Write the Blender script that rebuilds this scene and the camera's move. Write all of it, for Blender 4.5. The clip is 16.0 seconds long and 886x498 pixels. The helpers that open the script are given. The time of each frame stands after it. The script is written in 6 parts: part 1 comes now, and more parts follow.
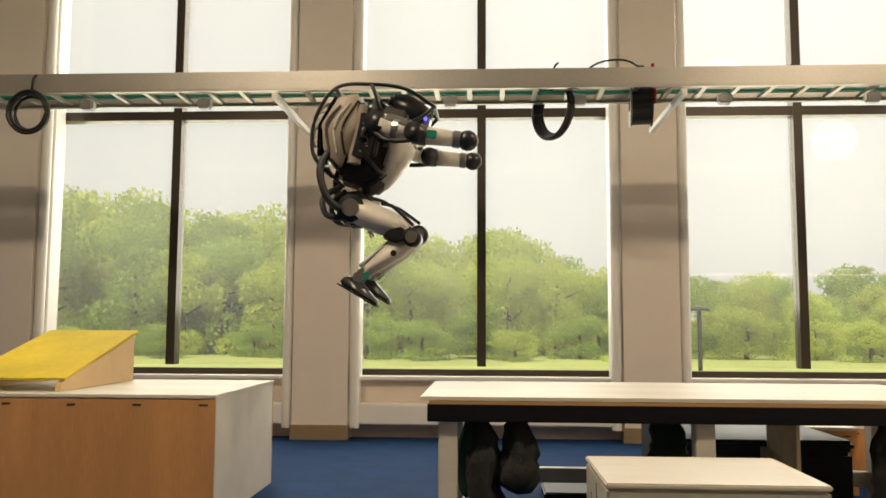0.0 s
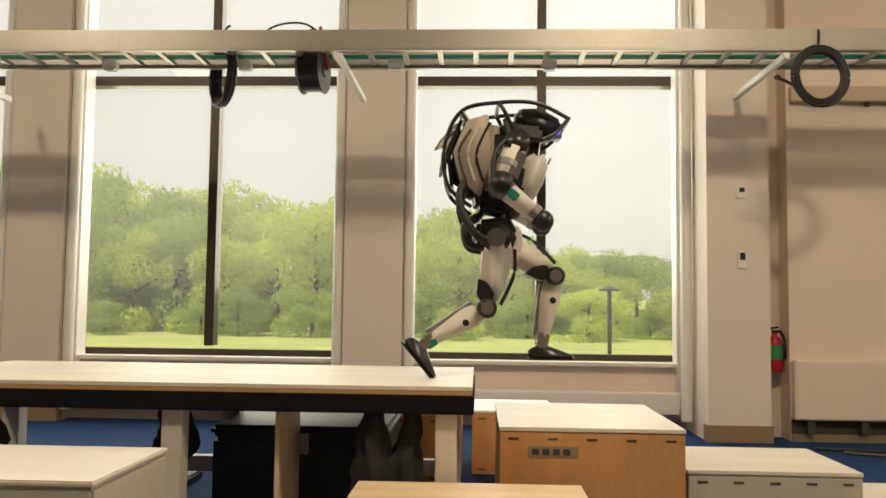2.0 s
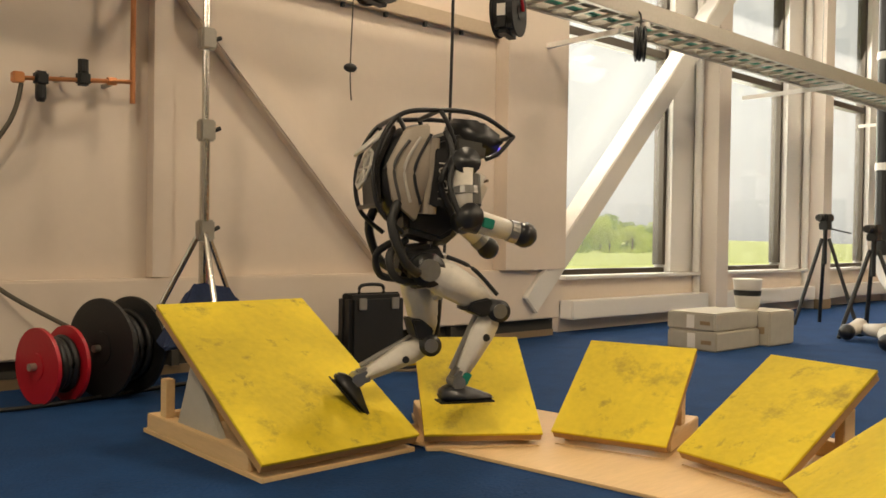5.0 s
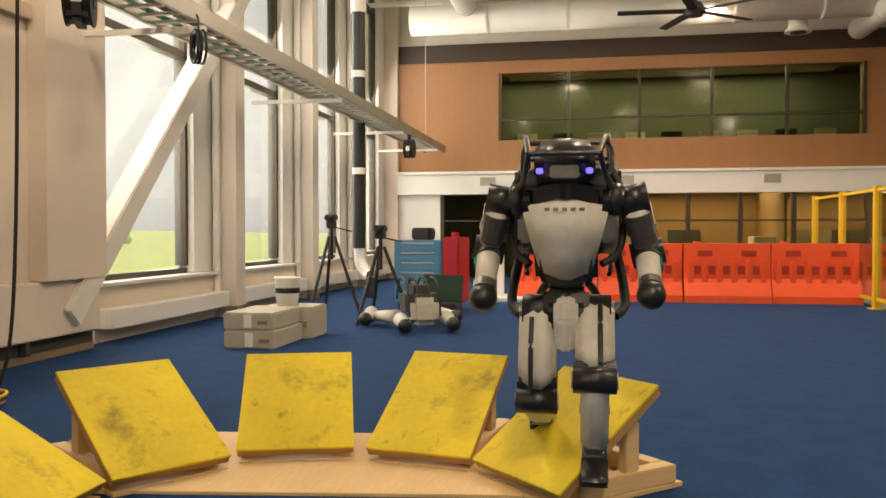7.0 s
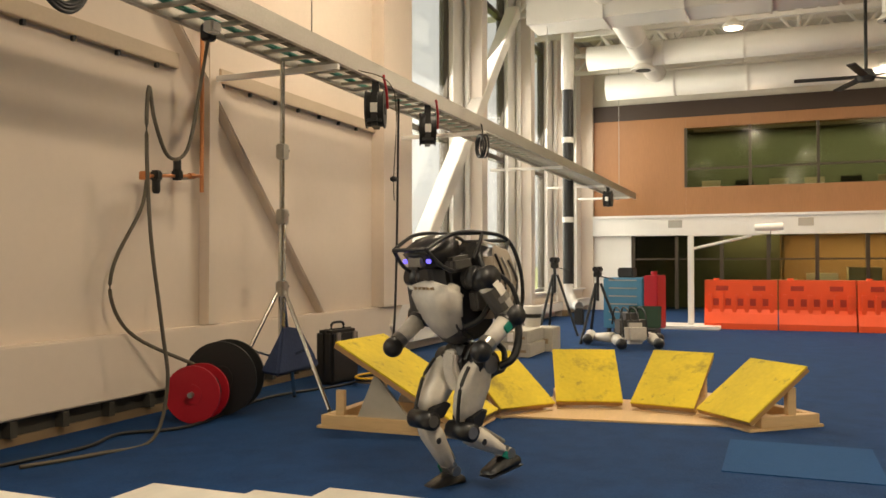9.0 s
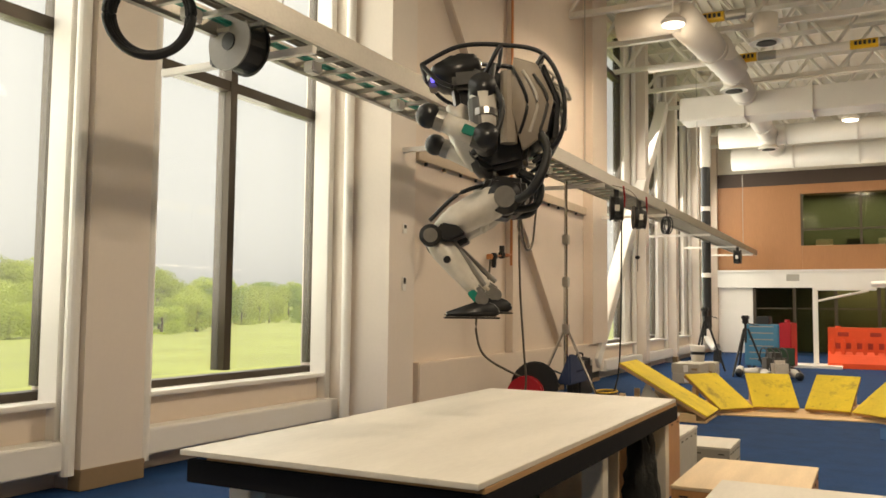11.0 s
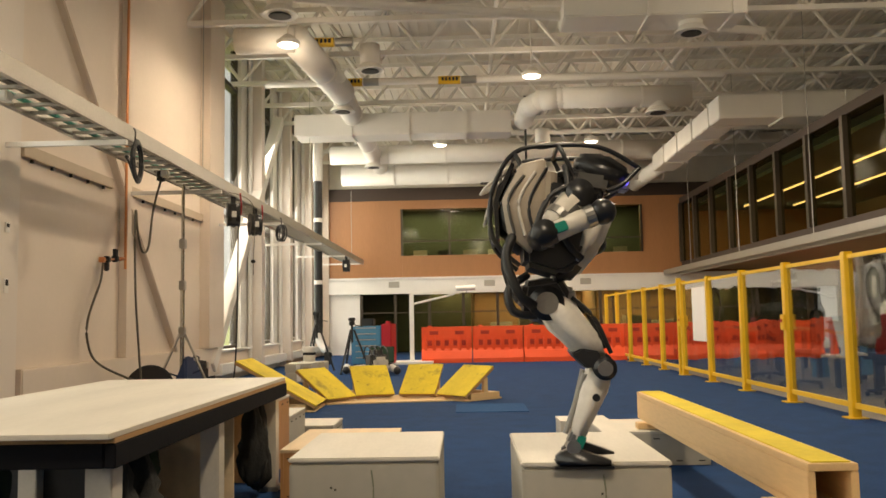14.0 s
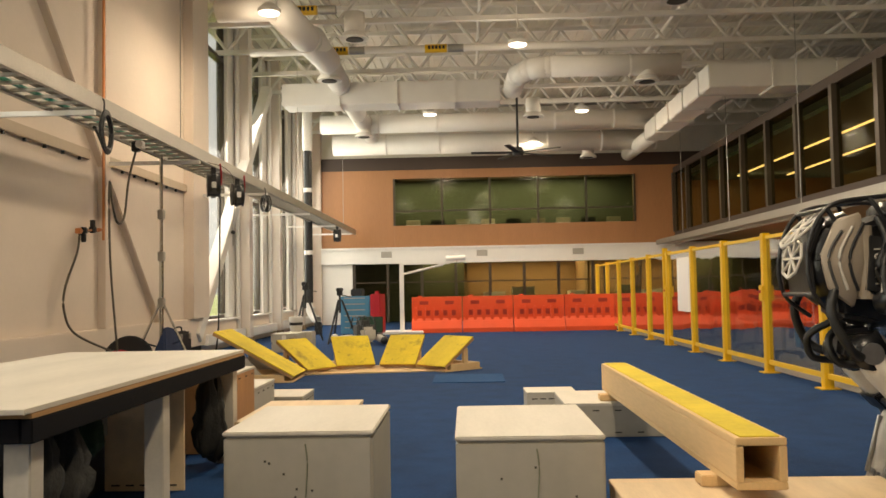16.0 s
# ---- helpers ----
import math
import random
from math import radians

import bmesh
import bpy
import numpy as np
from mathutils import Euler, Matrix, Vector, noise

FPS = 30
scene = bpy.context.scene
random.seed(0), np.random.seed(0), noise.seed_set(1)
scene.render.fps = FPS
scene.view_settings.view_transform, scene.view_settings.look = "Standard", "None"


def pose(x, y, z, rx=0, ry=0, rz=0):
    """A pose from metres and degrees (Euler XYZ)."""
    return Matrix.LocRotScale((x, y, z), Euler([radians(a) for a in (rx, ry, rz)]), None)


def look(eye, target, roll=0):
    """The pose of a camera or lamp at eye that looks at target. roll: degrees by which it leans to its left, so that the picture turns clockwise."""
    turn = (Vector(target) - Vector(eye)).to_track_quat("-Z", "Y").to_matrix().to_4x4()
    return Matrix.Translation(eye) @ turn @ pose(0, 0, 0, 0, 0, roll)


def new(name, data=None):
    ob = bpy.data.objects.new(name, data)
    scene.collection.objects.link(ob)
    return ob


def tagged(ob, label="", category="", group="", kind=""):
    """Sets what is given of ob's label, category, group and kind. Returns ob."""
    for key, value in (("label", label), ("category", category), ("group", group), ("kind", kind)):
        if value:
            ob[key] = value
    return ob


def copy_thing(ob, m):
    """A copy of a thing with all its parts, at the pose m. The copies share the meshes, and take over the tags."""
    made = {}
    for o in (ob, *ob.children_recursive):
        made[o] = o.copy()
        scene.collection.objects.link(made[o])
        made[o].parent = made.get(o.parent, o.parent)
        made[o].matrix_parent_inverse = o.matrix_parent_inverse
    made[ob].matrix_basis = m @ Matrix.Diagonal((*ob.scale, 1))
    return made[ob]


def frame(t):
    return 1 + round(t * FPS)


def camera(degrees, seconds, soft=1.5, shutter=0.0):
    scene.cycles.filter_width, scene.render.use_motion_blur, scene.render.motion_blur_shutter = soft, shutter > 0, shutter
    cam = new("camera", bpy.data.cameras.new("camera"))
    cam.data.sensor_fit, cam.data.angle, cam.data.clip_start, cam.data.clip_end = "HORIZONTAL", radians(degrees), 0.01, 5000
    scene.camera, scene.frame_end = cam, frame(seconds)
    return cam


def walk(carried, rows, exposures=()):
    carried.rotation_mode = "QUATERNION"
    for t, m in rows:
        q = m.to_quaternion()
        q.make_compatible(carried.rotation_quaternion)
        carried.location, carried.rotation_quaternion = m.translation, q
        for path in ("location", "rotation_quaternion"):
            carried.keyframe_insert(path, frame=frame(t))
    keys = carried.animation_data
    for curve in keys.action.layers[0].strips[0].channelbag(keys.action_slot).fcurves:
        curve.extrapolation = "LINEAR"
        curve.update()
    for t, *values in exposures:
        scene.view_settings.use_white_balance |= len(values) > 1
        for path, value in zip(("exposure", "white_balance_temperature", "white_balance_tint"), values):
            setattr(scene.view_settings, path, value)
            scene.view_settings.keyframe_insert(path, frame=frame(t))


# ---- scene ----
EXPOSURE, KELVIN = 0.04, 7250
cam = camera(55.9, 16.0, soft=1.6)
# seconds, x, y, z, yaw, pitch, roll
PATH = [
    (0, 0.225, -0.016, 1.001, 3.06, 5.24, 0.26),
    (0.5, 0.636, 0.001, 0.991, 1.59, 4.99, 0.32),
    (1, 1.101, 0.105, 0.998, 1.64, 4.74, 0.46),
    (1.5, 1.684, 0.244, 1.006, 1.51, 4.33, 0.53),
    (2, 2.531, 0.407, 1.013, 2.46, 3.81, 0.68),
    (2.5, 3.425, 0.497, 1.008, 4.32, 2.91, 0.61),
    (3, 3.977, 0.605, 1.030, 0.03, 1.84, -0.12),
    (3.5, 4.487, 0.727, 1.075, -8.40, 0.14, 0.02),
    (4, 4.892, 0.974, 1.093, -18.64, -1.41, 0.17),
    (4.5, 5.117, 1.377, 1.024, -28.95, -2.26, 0.35),
    (5, 5.180, 1.841, 0.903, -41.92, -0.81, 0.89),
    (7.5, 4.067, 2.738, 1.024, -81.85, -1.54, -0.07),
    (8, 3.293, 2.747, 1.027, -76.60, -0.65, -0.31),
    (8.5, 2.572, 2.656, 1.067, -73.14, 0.24, -0.34),
    (9, 1.741, 2.629, 1.105, -68.11, 1.09, -0.05),
    (9.5, 0.662, 2.702, 1.106, -63.27, 1.81, 0.49),
    (10, -0.419, 2.790, 1.128, -60.40, 2.34, 0.57),
    (12.3, -3.300, 3.020, 1.170, -68.75, 7.45, 0.30),
    (12.5, -3.250, 3.000, 1.170, -69.90, 7.60, 0.30),
    (13, -3.060, 2.970, 1.120, -76.00, 7.95, 0.10),
    (13.5, -2.830, 2.880, 1.075, -84.25, 6.63, -0.70),
    (14, -2.749, 2.793, 1.013, -88.56, 4.82, -1.04),
    (14.5, -2.801, 2.721, 1.017, -89.44, 3.57, -1.13),
    (15, -2.785, 2.663, 0.998, -89.23, 3.50, -0.87),
    (15.5, -2.745, 2.603, 0.984, -88.84, 3.42, -0.51),
    (16, -2.712, 2.524, 1.028, -88.42, 2.72, -1.05),
]
walk(cam, [(t, pose(x, y, z, 90 + p, 0, a) @ pose(0, 0, 0, 0, 0, r)) for t, x, y, z, a, p, r in PATH],
     exposures=[(0, EXPOSURE, KELVIN, 10), (16, EXPOSURE, KELVIN, 10)])


# ---- light ----
world = bpy.data.worlds.new("overcast_sky")
scene.world = world
world.use_nodes = True
wn, wl = world.node_tree.nodes, world.node_tree.links
sky = wn.new("ShaderNodeTexSky")
sky.sky_type, sky.sun_disc = "NISHITA", False
sky.sun_elevation, sky.sun_rotation = radians(48), radians(20)
sky.air_density, sky.dust_density = 1.5, 4.0
grey = wn.new("ShaderNodeHueSaturation")
grey.inputs["Saturation"].default_value = 0.18
wl.new(sky.outputs[0], grey.inputs["Color"])
cloud = wn.new("ShaderNodeMix")
cloud.data_type = "RGBA"
cloud.inputs[0].default_value = 0.6
cloud.inputs[7].default_value = (7.6, 7.9, 8.3, 1)
wl.new(grey.outputs[0], cloud.inputs[6])
wl.new(cloud.outputs[2], wn["Background"].inputs[0])
wn["Background"].inputs[1].default_value = 0.10

sun = new("sun", bpy.data.lights.new("sun", "SUN"))
sun.data.energy, sun.data.angle, sun.data.color = 5.0, radians(15), (1.0, 0.96, 0.88)
sun.matrix_world = look((0, 0, 0), (0.25, 0.62, -0.75))


def area_lamp(name, eye, target, sx, sy, watts, colour=(1, 1, 1)):
    lamp = new(name, bpy.data.lights.new(name, "AREA"))
    lamp.data.shape, lamp.data.size, lamp.data.size_y = "RECTANGLE", sx, sy
    lamp.data.energy, lamp.data.color = watts, colour
    lamp.matrix_world = look(eye, target)
    return lamp


# ---- materials ----
def material(name, colour, rough=0.6, metal=0.0, grain=0.06, scale=40.0, patch=0.08, bump=0.1, coat=0.0, stretch=(1, 1, 1), per_piece=0.0):
    """A surface with fine grain and wider patches of tone, on object space."""
    m = bpy.data.materials.new(name)
    m.use_nodes = True
    n, l = m.node_tree.nodes, m.node_tree.links
    b = n["Principled BSDF"]
    tc, mp = n.new("ShaderNodeTexCoord"), n.new("ShaderNodeMapping")
    mp.inputs["Scale"].default_value = stretch
    l.new(tc.outputs["Object"], mp.inputs[0])
    fine, wide = n.new("ShaderNodeTexNoise"), n.new("ShaderNodeTexNoise")
    fine.inputs["Scale"].default_value, fine.inputs["Detail"].default_value = scale, 6
    wide.inputs["Scale"].default_value, wide.inputs["Detail"].default_value = scale / 14, 4
    l.new(mp.outputs[0], fine.inputs["Vector"])
    l.new(mp.outputs[0], wide.inputs["Vector"])
    add = n.new("ShaderNodeMath")
    add.operation = "MULTIPLY_ADD"
    add.inputs[1].default_value = 2 * grain
    l.new(fine.outputs[0], add.inputs[0])
    add2 = n.new("ShaderNodeMath")
    add2.operation = "MULTIPLY_ADD"
    add2.inputs[1].default_value = 2 * patch
    l.new(wide.outputs[0], add2.inputs[0])
    add2.inputs[2].default_value = 1 - grain - patch
    l.new(add2.outputs[0], add.inputs[2])
    value = add
    if per_piece:
        oi, pm = n.new("ShaderNodeObjectInfo"), n.new("ShaderNodeMath")
        pm.operation = "MULTIPLY_ADD"
        pm.inputs[1].default_value = per_piece
        l.new(oi.outputs["Random"], pm.inputs[0])
        l.new(add.outputs[0], pm.inputs[2])
        value = pm
    mix = n.new("ShaderNodeVectorMath")
    mix.operation = "SCALE"
    mix.inputs[0].default_value = colour
    l.new(value.outputs[0], mix.inputs["Scale"])
    l.new(mix.outputs[0], b.inputs["Base Color"])
    b.inputs["Roughness"].default_value, b.inputs["Metallic"].default_value = rough, metal
    b.inputs["Coat Weight"].default_value = coat
    if bump:
        bp = n.new("ShaderNodeBump")
        bp.inputs["Strength"].default_value, bp.inputs["Distance"].default_value = bump, 0.01
        l.new(fine.outputs[0], bp.inputs["Height"])
        l.new(bp.outputs[0], b.inputs["Normal"])
    return m


def glow(name, colour, strength):
    m = material(name, colour, 0.5)
    b = m.node_tree.nodes["Principled BSDF"]
    b.inputs["Emission Color"].default_value, b.inputs["Emission Strength"].default_value = (*colour, 1), strength
    return m


def clear(name, colour=(1, 1, 1), rough=0.0, gloss=0.12, veil=0.0, wave=0.0):
    """A thin pane: clear, with a weak mirror on it and a mixed-in pale haze."""
    m = bpy.data.materials.new(name)
    m.use_nodes = True
    n, l = m.node_tree.nodes, m.node_tree.links
    n.remove(n["Principled BSDF"])
    t, g, mx, f = n.new("ShaderNodeBsdfTransparent"), n.new("ShaderNodeBsdfGlossy"), n.new("ShaderNodeMixShader"), n.new("ShaderNodeLayerWeight")
    t.inputs[0].default_value = (*colour, 1)
    g.inputs["Roughness"].default_value = rough
    if wave:
        tc, nz, bp = n.new("ShaderNodeTexCoord"), n.new("ShaderNodeTexNoise"), n.new("ShaderNodeBump")
        nz.inputs["Scale"].default_value, nz.inputs["Detail"].default_value = 1.6, 1
        bp.inputs["Strength"].default_value, bp.inputs["Distance"].default_value = wave, 0.05
        l.new(tc.outputs["Object"], nz.inputs["Vector"])
        l.new(nz.outputs[0], bp.inputs["Height"])
        l.new(bp.outputs[0], g.inputs["Normal"])
    pw, sc = n.new("ShaderNodeMath"), n.new("ShaderNodeMath")
    pw.operation, sc.operation = "POWER", "MULTIPLY_ADD"
    pw.inputs[1].default_value = 5
    l.new(f.outputs["Facing"], pw.inputs[0])
    l.new(pw.outputs[0], sc.inputs[0])
    sc.inputs[1].default_value, sc.inputs[2].default_value = 0.5 * gloss / 0.12, 0.025 * gloss / 0.12
    l.new(sc.outputs[0], mx.inputs[0])
    film, haze = n.new("ShaderNodeMixShader"), n.new("ShaderNodeBsdfTranslucent")
    # translucent share imitates haze and lifts the dark view behind the pane
    film.inputs[0].default_value = veil
    l.new(t.outputs[0], film.inputs[1])
    l.new(haze.outputs[0], film.inputs[2])
    l.new(film.outputs[0], mx.inputs[1])
    l.new(g.outputs[0], mx.inputs[2])
    l.new(mx.outputs[0], n["Material Output"].inputs[0])
    return m


WALL = material("painted_wall", (0.74, 0.635, 0.535), 0.75, scale=16, grain=0.03, patch=0.09, bump=0.05)
COLUMN = material("painted_column", (0.74, 0.66, 0.58), 0.6, scale=30, grain=0.03, patch=0.05, bump=0.04)
TRIM = material("white_trim", (0.80, 0.77, 0.72), 0.45, grain=0.02, patch=0.04)
WHITE = material("white_steel_paint", (0.76, 0.72, 0.655), 0.5, grain=0.03, patch=0.06)
DECK = material("white_roof_deck", (0.70, 0.655, 0.57), 0.7, grain=0.04, patch=0.1)
FRAME = material("bronze_frame", (0.065, 0.05, 0.035), 0.4, metal=0.4, grain=0.05)
CARPET = material("blue_carpet", (0.0055, 0.037, 0.118), 0.9, grain=0.3, scale=60, patch=0.38, bump=0.4)
CARPET_LIGHT = material("pale_blue_mat", (0.013, 0.068, 0.185), 0.9, grain=0.12, scale=160, patch=0.1, bump=0.3)
for rug in (CARPET, CARPET_LIGHT):
    rug.node_tree.nodes["Principled BSDF"].inputs["Specular IOR Level"].default_value = 0.2
CONCRETE = material("grey_floor", (0.22, 0.20, 0.18), 0.5, grain=0.1, patch=0.2)
PLY = material("birch_plywood", (0.66, 0.50, 0.31), 0.55, grain=0.12, scale=18, patch=0.24, bump=0.08, stretch=(1, 9, 9), per_piece=0.06)
PLY_PALE = material("pale_plywood_top", (0.60, 0.555, 0.475), 0.5, grain=0.08, scale=16, patch=0.2, bump=0.05, stretch=(1, 4, 4))
PLY_ORANGE = material("varnished_plywood", (0.52, 0.26, 0.10), 0.45, grain=0.16, scale=12, patch=0.3, stretch=(8, 8, 1.2))
PLY_EDGE = material("plywood_edge", (0.42, 0.24, 0.10), 0.6, grain=0.2, scale=60, stretch=(1, 1, 8))
PINE = material("pine_board", (0.68, 0.47, 0.24), 0.55, grain=0.12, scale=10, patch=0.14, stretch=(1.2, 9, 9))
GREYBOX = material("grey_painted_box", (0.45, 0.415, 0.34), 0.7, grain=0.10, scale=14, patch=0.30)
YELLOW = material("yellow_grip_paint", (0.66, 0.50, 0.025), 0.75, grain=0.14, scale=30, patch=0.42, bump=0.25)


def smudged(name, base, dirt):
    """Grip paint with dark rubbed smudges, different on every piece."""
    m = material(name, base, 0.75, grain=0.14, scale=30, patch=0.42, bump=0.25)
    n, l = m.node_tree.nodes, m.node_tree.links
    b = n["Principled BSDF"]
    tone = b.inputs["Base Color"].links[0].from_socket
    tc, oi, off = n.new("ShaderNodeTexCoord"), n.new("ShaderNodeObjectInfo"), n.new("ShaderNodeVectorMath")
    off.operation = "MULTIPLY_ADD"
    off.inputs[1].default_value = (37, 53, 11)
    l.new(oi.outputs["Random"], off.inputs[0])
    l.new(tc.outputs["Object"], off.inputs[2])
    last = tone
    for scale, low, high, depth in ((2.6, 0.56, 0.72, 0.85), (9.0, 0.60, 0.72, 0.65)):
        nz, ramp_node, mx = n.new("ShaderNodeTexNoise"), n.new("ShaderNodeMapRange"), n.new("ShaderNodeMix")
        nz.inputs["Scale"].default_value, nz.inputs["Detail"].default_value, nz.inputs["Roughness"].default_value = scale, 8, 0.68
        l.new(off.outputs[0], nz.inputs["Vector"])
        ramp_node.inputs["From Min"].default_value, ramp_node.inputs["From Max"].default_value, ramp_node.inputs["To Max"].default_value = low, high, depth
        l.new(nz.outputs[0], ramp_node.inputs["Value"])
        mx.data_type = "RGBA"
        l.new(ramp_node.outputs[0], mx.inputs[0])
        l.new(last, mx.inputs[6])
        mx.inputs[7].default_value = (*dirt, 1)
        last = mx.outputs[2]
    l.new(last, b.inputs["Base Color"])
    return m


YELLOW_WORN = smudged("worn_yellow_grip_paint", (0.66, 0.50, 0.025), (0.13, 0.085, 0.02))
YELLOW_STEEL = material("yellow_powder_coat", (0.75, 0.45, 0.02), 0.4, grain=0.03)
BLACK = material("black_rubber", (0.012, 0.012, 0.012), 0.5, grain=0.2)
RUBBER = material("matt_rubber_edge", (0.007, 0.007, 0.009), 0.9, grain=0.2)
RUBBER.node_tree.nodes["Principled BSDF"].inputs["Specular IOR Level"].default_value = 0.15
BLACK_CLOTH = material("black_cloth", (0.02, 0.02, 0.018), 0.95, grain=0.3, scale=70, bump=0.5)
NAVY = material("navy_cloth", (0.02, 0.035, 0.09), 0.9, grain=0.3, scale=70, bump=0.5)
GREEN_CLOTH = material("dark_green_cloth", (0.015, 0.04, 0.02), 0.9, grain=0.3, scale=70, bump=0.5)
DARK = material("dark_gap_shade_and_fittings", (0.05, 0.045, 0.035), 0.8)
ALU = material("galvanised_steel", (0.42, 0.395, 0.35), 0.45, metal=0.85, grain=0.1, patch=0.12)
CHROME = material("chromed_tube", (0.6, 0.58, 0.54), 0.2, metal=1.0)
COPPER = material("copper_pipe", (0.62, 0.27, 0.12), 0.35, metal=0.9, grain=0.12)
BRONZE = material("bronze_channel", (0.30, 0.21, 0.12), 0.5, metal=0.2)
LEDGE = material("tan_ledge", (0.50, 0.40, 0.29), 0.6)
CABLE = material("braided_hose", (0.10, 0.085, 0.06), 0.6)
RED = material("red_plastic", (0.42, 0.010, 0.022), 0.4)
ORANGE = material("orange_barrier_plastic", (0.85, 0.09, 0.02), 0.45, grain=0.05, patch=0.1)
# darker orange, imitates shade inside the barrier's recesses
ORANGE_SHADE = material("barrier_recess_shade", (0.42, 0.03, 0.012), 0.5, grain=0.05, patch=0.1)
TEALP = material("blue_cabinet_paint", (0.06, 0.22, 0.36), 0.5)
GREEN = material("green_label", (0.02, 0.25, 0.08), 0.5)
TEAL = material("teal_plastic", (0.0, 0.20, 0.14), 0.45)
WOODCLAD = material("wood_cladding", (0.36, 0.165, 0.066), 0.5, grain=0.16, scale=8, patch=0.1, stretch=(6, 6, 0.6))
WOODDARK = material("dark_cladding", (0.05, 0.03, 0.02), 0.6, grain=0.15)
ROOM = material("office_lining", (0.34, 0.21, 0.11), 0.7, grain=0.05, patch=0.2, scale=6)
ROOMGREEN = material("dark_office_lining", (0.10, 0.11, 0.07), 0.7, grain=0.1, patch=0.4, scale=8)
GLASS = clear("window_glass", (0.96, 0.97, 0.95), 0.0, 0.12, 0.042)
GLASS_DARK = clear("office_glass", (0.70, 0.72, 0.60), 0.05, 0.035)
MESH_PANEL = clear("clear_guard_sheet", (0.80, 0.80, 0.76), 0.02, 0.6, 0.0, 0.12)
LAMP_ON = glow("lit_diffuser", (1.0, 0.93, 0.8), 6.0)
STRIP_WARM = glow("warm_led_strip", (1.0, 0.62, 0.25), 2.5)
SHELL = material("robot_white_shell", (0.60, 0.555, 0.485), 0.42, grain=0.14, scale=34, patch=0.34, bump=0.12, coat=0.15)
ROBOT_BLACK = material("robot_black_plastic", (0.016, 0.016, 0.017), 0.32, grain=0.2)
ROBOT_METAL = material("robot_machined_metal", (0.33, 0.32, 0.30), 0.3, metal=0.8, grain=0.15)
ROBOT_TAN = material("robot_tan_shell", (0.36, 0.30, 0.235), 0.5, grain=0.12, scale=26, patch=0.3, bump=0.1)
ROBOT_GREY = material("robot_grey_casing", (0.07, 0.066, 0.06), 0.45, grain=0.15)
LED_BLUE = glow("blue_led", (0.15, 0.12, 1.0), 1.6)
GRASS = material("meadow_grass", (0.36, 0.40, 0.12), 0.95, grain=0.3, scale=3, patch=0.3)
LEAF = material("leaf_light", (0.42, 0.48, 0.10), 0.7, grain=0.35, scale=1.2, patch=0.3, per_piece=0.3)
LEAF_B = material("leaf_deep", (0.26, 0.35, 0.075), 0.7, grain=0.35, scale=1.2, patch=0.3, per_piece=0.3)
for leaf in (LEAF, LEAF_B):
    # thin leaves let half of the light through
    ln, ll = leaf.node_tree.nodes, leaf.node_tree.links
    thin, both = ln.new("ShaderNodeBsdfTranslucent"), ln.new("ShaderNodeMixShader")
    both.inputs[0].default_value = 0.45
    tone = ln["Principled BSDF"].inputs["Base Color"].links[0].from_socket
    ll.new(tone, thin.inputs[0])
    ll.new(ln["Principled BSDF"].outputs[0], both.inputs[1])
    ll.new(thin.outputs[0], both.inputs[2])
    ll.new(both.outputs[0], ln["Material Output"].inputs[0])
BARK = material("bark", (0.09, 0.06, 0.04), 0.9, grain=0.3)


# ---- building helpers ----
def mesh_object(name, bm, mat, parent=None, label=""):
    me = bpy.data.meshes.new(name)
    bm.to_mesh(me)
    bm.free()
    me.materials.append(mat)
    ob = new(name, me)
    if parent is not None:
        ob.parent = parent
    if label:
        ob["label"] = label
    return ob


part = mesh_object


def thing(name, m, label, category, group="", kind=""):
    ob = new(name)
    ob.matrix_world = m
    ob.empty_display_size = 0.1
    return tagged(ob, label, category, group, kind)


def add_box(bm, x0, x1, y0, y1, z0, z1, bevel=0.0, m=None):
    vs = [bm.verts.new((x, y, z)) for x in (x0, x1) for y in (y0, y1) for z in (z0, z1)]
    fs = [bm.faces.new([vs[i] for i in q]) for q in ((0, 1, 3, 2), (4, 6, 7, 5), (0, 4, 5, 1), (2, 3, 7, 6), (0, 2, 6, 4), (1, 5, 7, 3))]
    if bevel:
        es = list({e for f in fs for e in f.edges})
        r = bmesh.ops.bevel(bm, geom=es, offset=bevel, segments=2, affect="EDGES")
        vs = list({v for f in r["faces"] for v in f.verts} | {v for v in vs if v.is_valid})
    if m is not None:
        bmesh.ops.transform(bm, matrix=m, verts=[v for v in vs if v.is_valid])
    return bm


def box(x0, x1, y0, y1, z0, z1, bevel=0.0, m=None):
    return add_box(bmesh.new(), x0, x1, y0, y1, z0, z1, bevel, m)


def add_tube(bm, a, b, r, r2=None, n=10, caps=True):
    a, b = Vector(a), Vector(b)
    d = b - a
    m = Matrix.Translation((a + b) / 2) @ d.to_track_quat("Z", "Y").to_matrix().to_4x4()
    bmesh.ops.create_cone(bm, cap_ends=caps, segments=n, radius1=r, radius2=r if r2 is None else r2, depth=d.length, matrix=m)
    return bm


def tube(a, b, r, r2=None, n=10):
    return add_tube(bmesh.new(), a, b, r, r2, n)


def add_ball(bm, c, r, sx=1, sy=1, sz=1, seg=16):
    bmesh.ops.create_uvsphere(bm, u_segments=seg, v_segments=max(6, seg // 2), radius=r,
                              matrix=Matrix.Translation(c) @ Matrix.Diagonal((sx, sy, sz, 1)))
    return bm


def smooth(ob):
    for p in ob.data.polygons:
        p.use_smooth = True
    return ob


